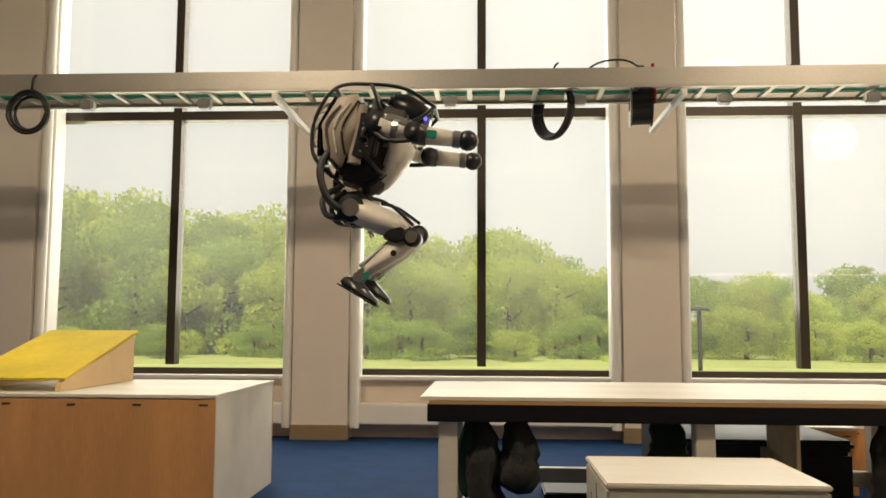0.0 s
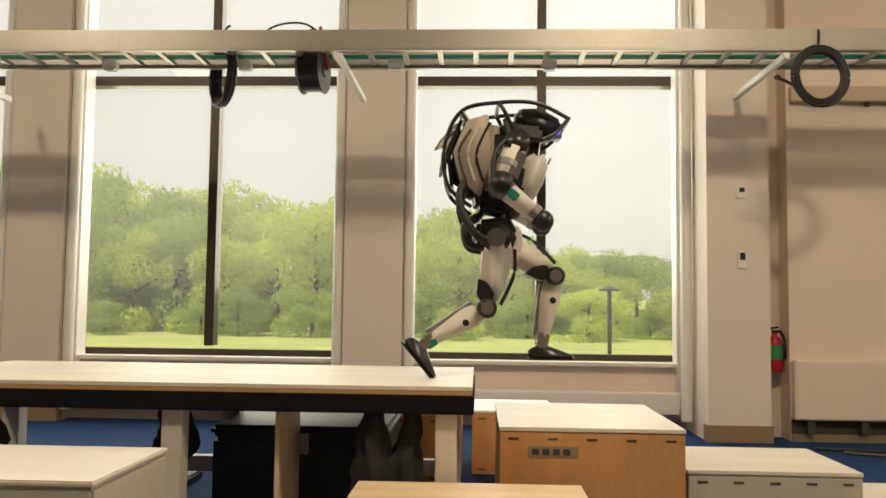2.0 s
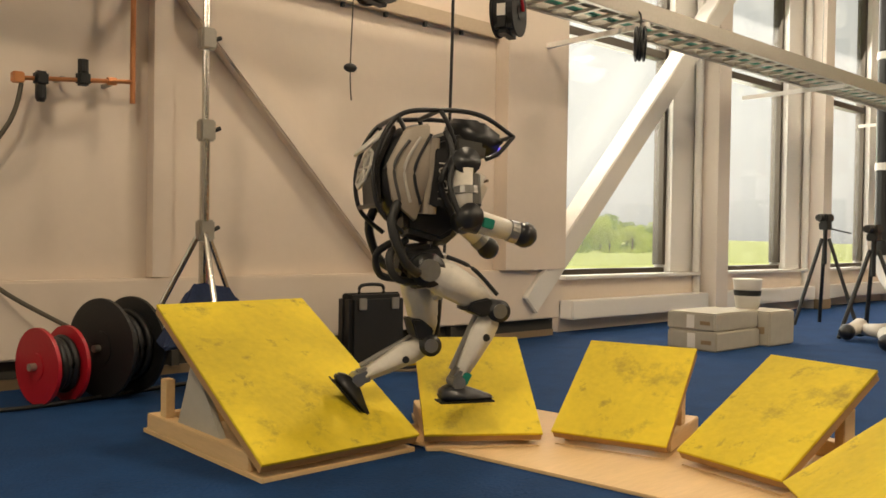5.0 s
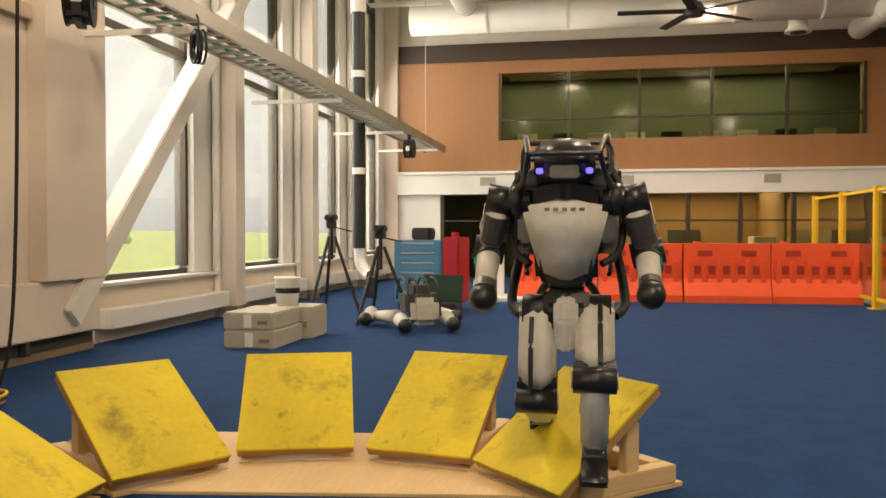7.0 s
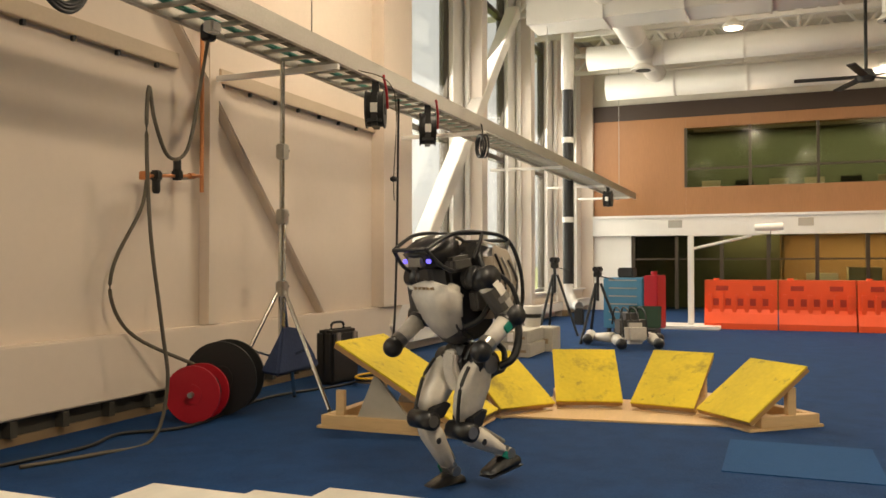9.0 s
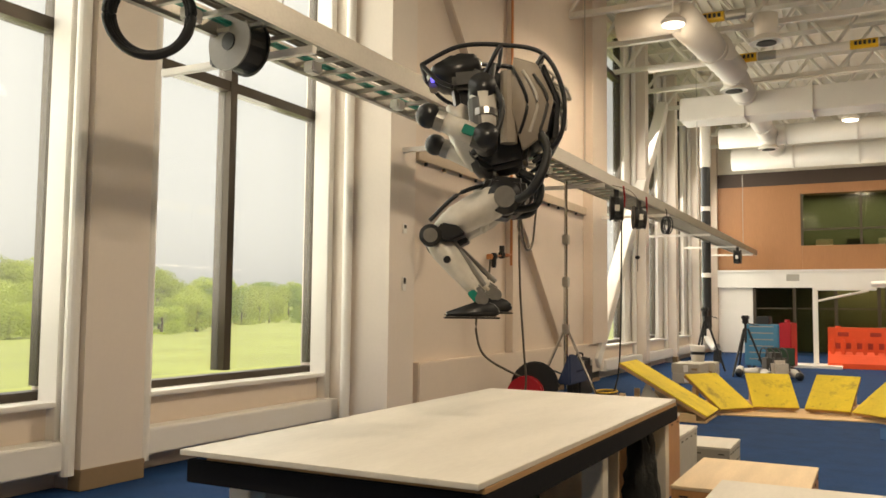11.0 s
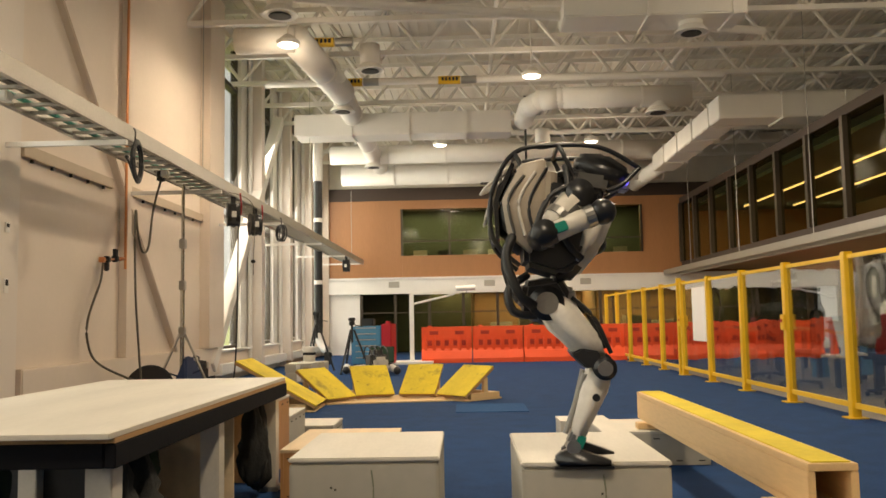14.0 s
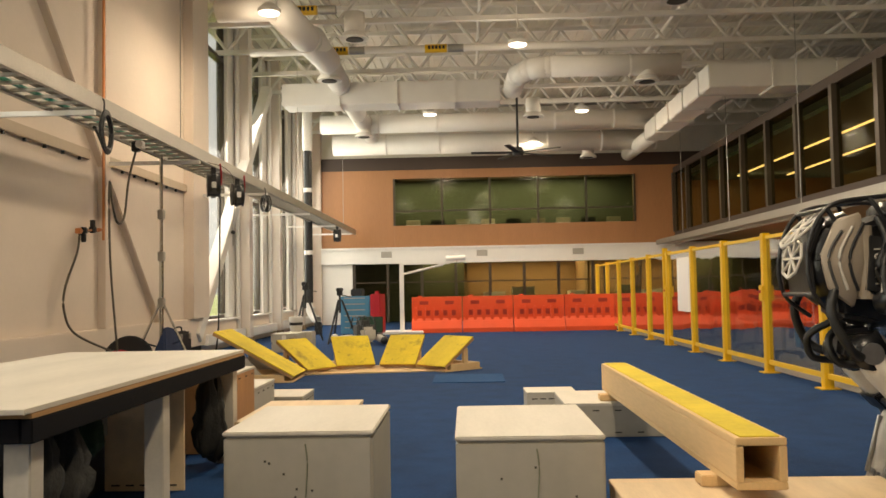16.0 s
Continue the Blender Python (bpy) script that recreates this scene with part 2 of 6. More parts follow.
def cable(name, points, r, mat, parent=None, label="", closed=False):
    """A bent round cable as a mesh, smoothed through its points."""
    pts = [Vector(p) for p in points]
    out = []
    n = len(pts)
    for i in range(n if closed else n - 1):
        p0, p1, p2, p3 = (pts[(i + k) % n] if closed else pts[min(max(i + k, 0), n - 1)] for k in (-1, 0, 1, 2))
        for s in range(6):
            t = s / 6
            out.append(0.5 * (2 * p1 + (p2 - p0) * t + (2 * p0 - 5 * p1 + 4 * p2 - p3) * t * t + (3 * p1 - p0 - 3 * p2 + p3) * t ** 3))
    if not closed:
        out.append(pts[-1])
    bm, rings = bmesh.new(), []
    k = len(out)
    for i, p in enumerate(out):
        d = (out[(i + 1) % k] - out[i - 1]) if closed else (out[min(i + 1, k - 1)] - out[max(i - 1, 0)])
        q = d.to_track_quat("Z", "Y")
        rings.append([bm.verts.new(p + q @ Vector((r * math.cos(a), r * math.sin(a), 0))) for a in (j * math.tau / 8 for j in range(8))])
    for i in range(k if closed else k - 1):
        u, v = rings[i], rings[(i + 1) % k]
        for j in range(8):
            bm.faces.new((u[j], u[(j + 1) % 8], v[(j + 1) % 8], v[j]))
    return smooth(part(name, bm, mat, parent, label))


def lathe(profile, n=24):
    """A turned shape round z from (radius, height) pairs."""
    bm, rings = bmesh.new(), []
    for r, z in profile:
        rings.append([bm.verts.new((r * math.cos(j * math.tau / n), r * math.sin(j * math.tau / n), z)) for j in range(n)])
    for u, v in zip(rings, rings[1:]):
        for j in range(n):
            bm.faces.new((u[j], u[(j + 1) % n], v[(j + 1) % n], v[j]))
    bm.faces.new(rings[0][::-1])
    bm.faces.new(rings[-1])
    return bm


def structure(name, bm, mat, label, category):
    return tagged(mesh_object(name, bm, mat), label, category, kind="structure")


# ---- the hall ----
YW, YG = 6.86, 7.73            # front of the pillars, plane of the glass
YN = 7.00                      # face of the solid wall
BAY, MULL = 2.90, 3.07         # window bay, x of a mullion
XB, YS, ZC = 22.3, -3.7, 6.5   # back wall, south wall, roof deck
XWEST = -9.0
WALL_L, WALL_R = 4.735, 11.2    # the solid wall between the windows

structure("floor", box(XWEST, XB + 6, -14, YG + 0.3, -0.2, 0), CARPET, "worn blue short-pile carpet floor of a large hall", "floor")
structure("grey_floor_strip", box(4.2, XB + 6, -13.9, -1.05, 0.0, 0.004), CONCRETE, "grey polished concrete floor behind the yellow fence", "floor")
structure("pale_mat", box(6.45, 7.32, 2.12, 2.92, 0.0, 0.006), CARPET_LIGHT, "pale blue carpet square lying on the floor", "mat")


def window_bay(mx, tag, yg=YG, right=1.25, split=True):
    """One bay: low sill wall, frame, panes, and the wall over it; right is where the glass ends."""
    sill = thing(f"window_{tag}", pose(mx, yg, 0), "tall bronze-framed window over a white sill wall", "window", kind="structure")
    part("sill_wall", box(-1.23, 1.23, -0.16, 0.1, 0.0, 0.51), WALL, sill, "cream low wall under the glass")
    part("sill", box(-1.22, 1.22, -0.24, 0.05, 0.51, 0.545, 0.006), TRIM, sill, "white sill board")
    part("heater_cover", box(-1.22, 1.22, -0.34, -0.165, 0.13, 0.31, 0.01), TRIM, sill, "cream metal heater cover with a dark gap below")
    part("window_frame", box(-1.25, right, -0.04, 0.08, 0.545, 0.60), FRAME, sill)
    for z in (2.96, 5.55):
        part("transom", box(-1.25, right, -0.05, 0.08, z - 0.015, z + 0.07), FRAME, sill)
    if split:
        part("mullion", box(-0.04, 0.04, -0.06, 0.08, 0.63, 6.4), FRAME, sill)
    for x in (-1.225, right - 0.025):
        part("jamb_frame", box(x - 0.03, x + 0.03, -0.05, 0.08, 0.63, 6.4), FRAME, sill)
    if right < 1.24:
        part("side_casing", box(right + 0.008, 1.25, -0.12, 0.1, 0.55, 6.4, 0.006), TRIM, sill, "white boxed casing beside the glass")
    for a, b in ((-1.195, -0.04), (0.04, right - 0.055)) if split else ((-1.195, right - 0.055),):
        for z0, z1 in ((0.63, 2.96), (3.045, 5.55), (5.635, 6.4)):
            p = part("pane", box(a, b, 0.0, 0.012, z0, z1), GLASS, sill)
            p.visible_shadow = False
    part("head_wall", box(-1.25, 1.25, -0.1, 0.1, 6.4, ZC), WALL, sill)


def pillar(cx, tag, wide=0.235, back=0.0, yg=YG):
    p = thing(f"pillar_{tag}", pose(cx, YW + back, 0), "square cream painted pillar with white corner pipes", "pillar", kind="structure")
    part("shaft", box(-wide, wide, 0, yg - YW - back + 0.1, 0, ZC), COLUMN, p)
    part("base", box(-wide - 0.012, wide + 0.012, -0.014, 0.1, 0, 0.13, 0.004), BRONZE, p, "tan rubber base strip")
    pipe_y = 0.06 if back else 0.42 if yg == YG else 0.22
    for s in (-1, 1):
        part("corner_pipe", tube((s * (wide + 0.055), pipe_y, 0.1), (s * (wide + 0.055), pipe_y, ZC), 0.045, n=14), TRIM, p)
        if yg < YG:
            continue
        part("corner_casing", box(s * (wide + 0.045) - 0.04, s * (wide + 0.045) + 0.04, 0.62 - back, 0.80 - back, 0.1, ZC, 0.006), TRIM, p)


for i, k in enumerate(range(-3, 1)):
    window_bay(MULL + k * BAY, i + 1)
for i, k in enumerate(range(-3, 1)):
    pillar(MULL + k * BAY + BAY / 2 + (0.03 if k < 0 else -0.01), i + 1, 0.245 if k < 0 else 0.235, 0.48 if k < 0 else 0.0)
far = [WALL_R + 0.2 + 1.25 + k * 2.75 for k in range(4)]
for i, x in enumerate(far):
    window_bay(x, i + 5, 7.27, 0.75, False)
    if x < 20:
        pillar(x + 1.375, i + 5, 0.13, 0.0, 7.27)

wall = structure("wall_north", box(WALL_L + 0.2, WALL_R, YN, YG + 0.1, 0, ZC), WALL, "cream painted solid wall with hose taps", "wall")
part("niche", box(WALL_L + 0.006, WALL_L + 0.199, YN + 0.2, YG + 0.1, 0, ZC), WALL, wall)
part("wall_skirt", box(WALL_L + 0.205, WALL_R - 0.01, YN - 0.10, YN - 0.002, 0.17, 0.62, 0.012), WALL, wall, "cream projecting lower panel")
# solid dark strip, shade under the projecting panel put into its colour
part("wall_gap", box(WALL_L + 0.205, WALL_R - 0.01, YN - 0.02, YN - 0.003, 0.06, 0.165), DARK, wall, "dark strip imitating the shaded gap under the lower panel")
part("base_strip", box(WALL_L + 0.205, WALL_R - 0.01, YN - 0.03, YN - 0.004, 0, 0.058), BRONZE, wall)
part("pilaster", box(7.30, 7.42, YN - 0.10, YN - 0.003, 0.625, ZC), WALL, wall, "shallow cream upright casing")
part("end_casing", box(10.4, WALL_R - 0.005, YN - 0.16, YN - 0.003, 0.625, ZC), WALL, wall)
for x0, x1 in ((WALL_L + 0.22, 6.98), (7.5, 10.39)):
    part("ledge", box(x0, x1, YN - 0.06, YN - 0.004, 2.63, 2.75, 0.006), LEDGE, wall, "tan ledge with small hooks")
for i in range(13):
    x = WALL_L + 0.4 + i * 0.4
    part("hook", box(x, x + 0.025, YN - 0.05, YN - 0.02, 2.595, 2.629), BLACK, wall) if not 6.9 < x < 7.5 else None
for i in range(14):
    x = WALL_L + 0.3 + i * 0.40
    part("bracket", box(x, x + 0.05, YN - 0.09, YN - 0.022, 0.062, 0.16), DARK, wall)

structure("wall_west", box(XWEST - 0.2, XWEST, -14, YG + 0.3, 0, ZC), WALL, "plain cream wall", "wall")
structure("wall_south", box(XWEST, XB + 6, -14.2, -14, 0, ZC), ROOM, "plain brown wall of the workshop area", "wall")
structure("wall_corner", box(far[-1] + 1.26, XB + 6, YW, YG + 0.1, 0, ZC), WALL, "cream wall in the far corner", "wall")


def brace(a, b, r=0.10, mat=None):
    """A square diagonal steel member."""
    a, b = Vector(a), Vector(b)
    d = b - a
    m = Matrix.Translation(a) @ d.to_track_quat("Z", "Y").to_matrix().to_4x4()
    ob = structure("diagonal_brace", box(-r, r, -r, r, 0, d.length, 0.012, m), mat or WHITE, "white square steel diagonal brace of the frame", "brace")
    return ob


brace((9.22, YN - 0.02, 0.65), (4.95, YN - 0.02, 5.2), 0.072, WALL)
brace((10.75, YW + 0.10, 0.3), (15.9, YW + 0.10, 5.6), 0.11)

# ---- roof: deck, joists, ducts, lamps ----
roof = bmesh.new()
add_box(roof, XWEST, XB + 6, -14, YG + 0.2, ZC + 0.08, ZC + 0.3)
for i in range(118):
    y = -14 + i * 0.185
    add_box(roof, XWEST, XB + 6, y, y + 0.12, ZC + 0.05, ZC + 0.079)
structure("ceiling", roof, DECK, "white ribbed steel roof deck", "ceiling")


def joist(x):
    """An open-web steel joist across the hall."""
    bm = bmesh.new()
    z0, z1 = ZC - 0.90, ZC - 0.02
    for z in (z0, z1 - 0.08):
        add_box(bm, x - 0.05, x + 0.05, -14, YG, z, z + 0.08)
    n, y = 18, -13.9
    step = (YG + 13.8) / n
    for i in range(n):
        a, b = y + i * step, y + (i + 1) * step
        add_tube(bm, (x, a, z1 - 0.06), (x, (a + b) / 2, z0 + 0.06), 0.034, n=6)
        add_tube(bm, (x, (a + b) / 2, z0 + 0.06), (x, b, z1 - 0.06), 0.034, n=6)
    return structure("roof_joist", bm, WHITE, "white open-web steel roof joist", "joist")


for i in range(13):
    joist(1.5 + i * 1.65)
for y in (5.6, 2.2, -1.4, -4.8):
    bm = bmesh.new()
    add_tube(bm, (XWEST, y, ZC - 0.5), (XB, y, ZC - 0.5), 0.04, n=10)
    structure("sprinkler_pipe", bm, WHITE, "white painted pipe under the roof", "pipe")


def duct(points, r, label="white round air duct"):
    d = thing("air_duct", pose(0, 0, 0), label, "duct", "ducts", "structure")
    for a, b in zip(points, points[1:]):
        smooth(part("duct_run", tube(a, b, r, n=20), WHITE, d))
        v = (Vector(b) - Vector(a)).normalized()
        k = int((Vector(b) - Vector(a)).length // 1.5)
        for j in range(1, k + 1):
            c = Vector(a) + v * j * 1.5
            part("seam", tube(c - v * 0.02, c + v * 0.02, r + 0.015, n=20), WHITE, d)
    for p in points[1:-1]:
        smooth(part("elbow", add_ball(bmesh.new(), p, r * 1.02, seg=16), WHITE, d))
    return d


duct([(14.4, 1.5, 5.12), (13.3, 1.47, 5.12), (12.85, 1.27, 5.12), (12.7, 0.92, 5.12), (12.75, -1.5, 5.12)], 0.2, "white round air duct bent back on itself")
duct([(11.2, 5.05, 5.3), (21.9, 5.1, 5.3)], 0.22, "long white round air duct along the windows")
duct([(9.6, 6.2, 5.3), (9.6, 5.3, 5.3)], 0.2)
duct([(9.6, 5.3, 5.3), (12.4, 5.0, 5.25)], 0.24)
duct([(18.6, 6.2, 5.3), (18.6, -2.6, 5.3)], 0.24)
duct([(20.6, 6.2, 5.1), (20.6, -2.8, 5.1)], 0.28)
duct([(21.9, -2.3, 4.9), (18.5, -2.35, 4.9)], 0.2, "long white air duct along the office side")


def square_duct(a, b, w, h):
    a, b = Vector(a), Vector(b)
    d = b - a
    m = Matrix.Translation(a) @ d.to_track_quat("X", "Z").to_matrix().to_4x4()
    t = thing("square_duct", m, "white rectangular air duct with flanged joints", "duct", "ducts", "structure")
    part("duct_run", box(0, d.length, -w / 2, w / 2, -h / 2, h / 2, 0.02), WHITE, t)
    for j in range(1, int(d.length // 1.2) + 1):
        part("flange", box(j * 1.2 - 0.02, j * 1.2 + 0.02, -w / 2 - 0.03, w / 2 + 0.03, -h / 2 - 0.03, h / 2 + 0.03), WHITE, t)


square_duct((14.75, 6.3, 5.12), (14.75, 1.75, 5.12), 0.7, 0.46)
square_duct((18.5, -2.35, 4.9), (13.6, -2.4, 4.95), 0.55, 0.42)
square_duct((13.3, -2.1, 4.95), (13.3, -5.4, 4.95), 0.7, 0.46)
square_duct((9.2, 1.3, 5.42), (9.2, -1.3, 5.42), 0.7, 0.3)


def diffuser(x, y, z, top):
    t = thing("round_diffuser", pose(x, y, z), "white round ceiling air diffuser on a drop duct", "diffuser", "air diffusers", "structure")
    smooth(part("drop", tube((0, 0, 0.08), (0, 0, top - z), 0.17, n=18), WHITE, t))
    part("cone", lathe([(0.16, 0.10), (0.24, 0.0), (0.24, -0.02), (0.20, -0.015)]), WHITE, t)
    part("core", lathe([(0.13, -0.01), (0.15, -0.03), (0.12, -0.035)]), DARK, t)


for x, y, z in ((7.87, 5.15, 5.05), (10.9, 4.3, 5.2), (13.0, 5.07, 5.05), (18.4, 5.07, 4.95), (9.2, -0.58, 5.12), (16.6, 0.9, 5.0), (12.75, -0.9, 4.82), (21, -1, 4.7)):
    diffuser(x, y, z, z + 0.42)


def downlight(x, y, z):
    t = thing("ceiling_lamp", pose(x, y, z), "round lit high-bay lamp on a thin rod", "lamp", "hall lamps")
    part("housing", lathe([(0.16, 0), (0.17, 0.05), (0.06, 0.15)]), WHITE, t)
    part("diffuser", lathe([(0.14, -0.012), (0.145, -0.002)]), LAMP_ON, t, "glowing round diffuser")
    part("rod", tube((0, 0, 0.15), (0, 0, ZC - z + 0.07), 0.012, n=6), WHITE, t)


LAMPS = ((9.1, 5.3), (16.4, 3.3), (20.6, 3.3), (4.0, 2.0), (11.0, 1.6), (16.4, -0.2), (20.4, 0.6), (-2, 2.0), (7.5, -2.2))
for x, y in LAMPS:
    downlight(x, y, 5.05)
    bulb = new("hall_light", bpy.data.lights.new("hall_light", "POINT"))
    bulb.data.energy, bulb.data.color, bulb.data.shadow_soft_size = 28 if y > 5 else 42 if x < 10 else 33, (1.0, 0.86, 0.68), 0.45
    bulb.location = (x, y, 4.9)
    area_lamp("hall_light", (x, y, 5.02), (x, y, 0), 0.4, 0.4, 80 if y > 5 else 145 if x < 5 else 105 if x < 10 else 84, (1.0, 0.86, 0.68))
for k in (-2, -1, 0):
    x = MULL + k * BAY
    area_lamp("window_light", (x, YG + 0.35, 3.4), (x, 0, 1.8), 2.3, 4.6, 120, (1.0, 0.98, 0.94))
for x in far:
    area_lamp("window_light", (x - 0.25, 7.56, 3.0), (x - 0.25, 0, 0.2), 1.9, 4.6, 145, (1.0, 0.98, 0.94))


def ceiling_fan(x, y, z):
    t = thing("ceiling_fan", pose(x, y, z, 0, 0, 20), "large black ceiling fan with slim blades", "fan")
    part("rod", tube((0, 0, 0), (0, 0, ZC - z + 0.07), 0.03, n=8), BLACK, t)
    part("motor", lathe([(0.12, -0.08), (0.16, 0.0), (0.10, 0.12)]), BLACK, t)
    for i in range(5):
        part("blade", box(0.12, 1.15, -0.07, 0.07, -0.01, 0.012, 0.004, pose(0, 0, 0, 8, 0, i * 72)), BLACK, t)


ceiling_fan(17.8, 1.2, 4.35)


def pipe_sign(x, y, z):
    t = thing("pipe_marker", pose(x, y, z), "yellow and grey marker band on a roof pipe", "sign", "pipe markers")
    part("band", tube((0, -0.2, 0), (0, 0.2, 0), 0.075, n=14), YELLOW_STEEL, t)
    part("band_grey", tube((0, -0.5, 0), (0, -0.22, 0), 0.072, n=14), ALU, t)
    for i in range(5):
        part("letter_bar", box(-0.09, -0.076, -0.16 + i * 0.065, -0.12 + i * 0.065, -0.03, 0.03), BLACK, t)


for x, y, z in ((10.2, 5.0, 5.45), (12.3, 4.8, 5.4), (12.3, 3.0, 5.4)):
    pipe_sign(x, y, z)
for y in (5.0, 4.8):
    structure("roof_pipe", tube((8.0 if y == 5.0 else 12.3, 6.4, 5.45 if y == 5.0 else 5.4), (10.2 if y == 5.0 else 12.3, -2.0, 5.45 if y == 5.0 else 5.4), 0.065, n=12), WHITE, "white insulated pipe under the roof", "pipe")

# ---- back wall: wood cladding over a glazed office front ----
back = thing("wall_back", pose(XB, 0, 0), "wood-clad upper wall with a long dark window over a glazed office front", "wall", kind="structure")
Y0, Y1 = 4.66, -2.54           # the long window's ends
part("cladding", box(0, 0.3, Y0, YW, 2.28, 4.62), WOODCLAD, back)
part("cladding_low", box(0, 0.3, Y1, Y0 - 0.002, 2.28, 2.94), WOODCLAD, back)
part("cladding_top", box(0, 0.3, Y1, Y0 - 0.002, 4.36, 4.62), WOODCLAD, back)
part("cladding_right", box(0, 0.3, -9.0, Y1 - 0.002, 2.28, 4.62), WOODCLAD, back)
part("dark_band", box(-0.02, 0.3, -9.0, YW, 4.622, 5.0), WOODDARK, back, "dark band under the roof")
part("head_band", box(-0.15, 0.3, -9.0, YW, 1.80, 2.275), TRIM, back, "white band over the office front")
part("band_ledge", box(-0.20, -0.151, -9.0, YW, 2.23, 2.285), TRIM, back, "narrow ledge along the band")
part("upper_wall", box(0.1, 0.4, -9.0, YW, 5.005, ZC), DECK, back)
for y in (4.9, 2.05, -0.8):
    part("grille", box(-0.162, -0.152, y - 0.16, y + 0.16, 1.98, 2.16), ALU, back, "grey air grille")
for i in range(6):
    y = Y0 - i * 1.44
    part("window_bar", box(-0.03, 0.06, y - 0.03, y + 0.03, 2.942, 4.358), FRAME, back)
    if i < 5:
        part("pane", box(0.0, 0.012, y - 1.41, y - 0.03, 3.40, 4.35), GLASS_DARK, back)
        part("pane", box(0.0, 0.012, y - 1.41, y - 0.03, 2.945, 3.355), GLASS_DARK, back)
        part("cross_bar", box(-0.03, 0.06, y - 1.41, y - 0.03, 3.355, 3.40), FRAME, back)
for i in range(13):
    y = 5.9 - i * 1.02
    part("front_bar", box(-0.05, 0.08, y - 0.04, y + 0.04, 0.05, 1.798), FRAME, back)
    part("pane", box(0.0, 0.012, y - 0.98, y - 0.04, 0.05, 1.79), GLASS_DARK, back)
    part("front_rail", box(-0.04, 0.07, y - 0.98, y - 0.04, 1.22, 1.255), FRAME, back)
part("front_end", box(0, 0.3, 5.95, YW, 0, 1.798), TRIM, back)
office = thing("office_rooms", pose(XB, 0, 0), "dim office rooms behind the glass", "room", kind="structure")
part("office_floor", box(0.31, 3.39, -9, YW, 1.98, 2.08), ROOM, office)
part("back_lining", box(3.4, 3.5, -9, YW, 0.0, ZC), ROOM, office)
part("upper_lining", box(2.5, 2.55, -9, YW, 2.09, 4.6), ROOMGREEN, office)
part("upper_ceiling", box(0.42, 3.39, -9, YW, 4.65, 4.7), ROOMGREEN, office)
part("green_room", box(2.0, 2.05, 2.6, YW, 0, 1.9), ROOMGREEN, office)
for y in (6.8, 2.5, -1.2):
    part("partition", box(0.4, 3.38, y, y + 0.05, 0, 1.95), ROOM, office)
for i, y in enumerate((1.6, 0.2, -0.8, -2.0)):
    part("ceiling_spot", lathe([(0.07, 1.93), (0.07, 1.965)]), LAMP_ON, office).location = (2.2, y, 0)
for i in range(6):
    part("desk_box", box(1.2 + (i % 2) * 0.4, 1.9, 2.2 - i * 0.9, 2.9 - i * 0.9, 0, 0.75 + 0.15 * (i % 3), 0.01), (PLY, TRIM, GREYBOX)[i % 3], office)
for i in range(5):
    part("upper_desk", box(0.9, 1.6, 4.2 - i * 1.4, 5.2 - i * 1.4, 2.085, 2.62 + 0.12 * (i % 2), 0.01), (GREYBOX, TRIM)[i % 2], office)
for i in range(11):
    part("ceiling_rib", box(0.45 + i * 0.18, 0.50 + i * 0.18, Y1, Y0, 4.59, 4.64), GREYBOX, office)
for i in range(9):
    y = Y0 - 0.5 - i * 0.78
    part("screen", box(1.0, 1.04, y - 0.22, y + 0.22, 2.86, 3.18, 0.01), (TRIM, BLACK, GREYBOX)[i % 3], office)
    part("screen_arm", box(1.02, 1.06, y - 0.03, y + 0.03, 2.6, 2.88), BLACK, office)
area_lamp("office_light", (XB + 2.0, -0.5, 1.9), (XB + 2.0, -0.5, 0), 2.0, 9.0, 260, (1.0, 0.75, 0.45))
area_lamp("upper_office_light", (XB + 1.4, 1.5, 4.55), (XB + 1.4, 1.5, 0), 1.6, 7.0, 150, (1.0, 0.95, 0.68))

# ---- south side: glazed upper offices, cable tray, yellow guard fence ----
south = thing("wall_office", pose(0, YS, 0), "upper office front of dark-framed glass above the workshop", "wall", kind="structure")
part("spandrel", box(5, XB, -0.3, 0, 2.3, 2.6), WOODDARK, south)
part("spandrel_top", box(5, XB, -0.3, 0, 4.35, 4.52), WOODDARK, south)
part("office_roof", box(5, XB, -5, -0.301, 4.36, 4.50), DECK, south)
for i in range(14):
    x = 5.2 + i * 1.55
    part("glass_bar", box(x - 0.06, x + 0.06, -0.1, 0.05, 2.6, 4.35), FRAME, south)
    part("pane", box(x + 0.06, x + 1.49, -0.05, -0.038, 2.6, 4.35), GLASS_DARK, south)
part("floor_slab", box(5, XB, -5, -0.301, 2.35, 2.45), ROOM, south)
part("lining", box(5, XB, -4.9, -4.8, 2.46, 4.35), ROOM, south)
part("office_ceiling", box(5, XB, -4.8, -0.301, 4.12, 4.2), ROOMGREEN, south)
for y in (-1.6, -3.0):
    part("light_strip", box(9, XB - 1, y - 0.018, y + 0.018, 4.08, 4.115), STRIP_WARM, south, "warm glowing linear lamp")
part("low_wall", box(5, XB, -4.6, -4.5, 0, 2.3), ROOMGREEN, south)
for i in range(9):
    part("low_bar", box(6 + i * 2.2, 6.1 + i * 2.2, -4.49, -4.42, 0.0, 2.3), FRAME, south)
area_lamp("office_side_light", (15, YS - 1.8, 4.0), (15, YS - 1.8, 0), 12, 1.0, 90, (1.0, 0.7, 0.4))
area_lamp("workshop_light", (12, YS - 1.2, 2.25), (12, YS - 1.2, 0), 14, 1.0, 140, (1.0, 0.85, 0.6))


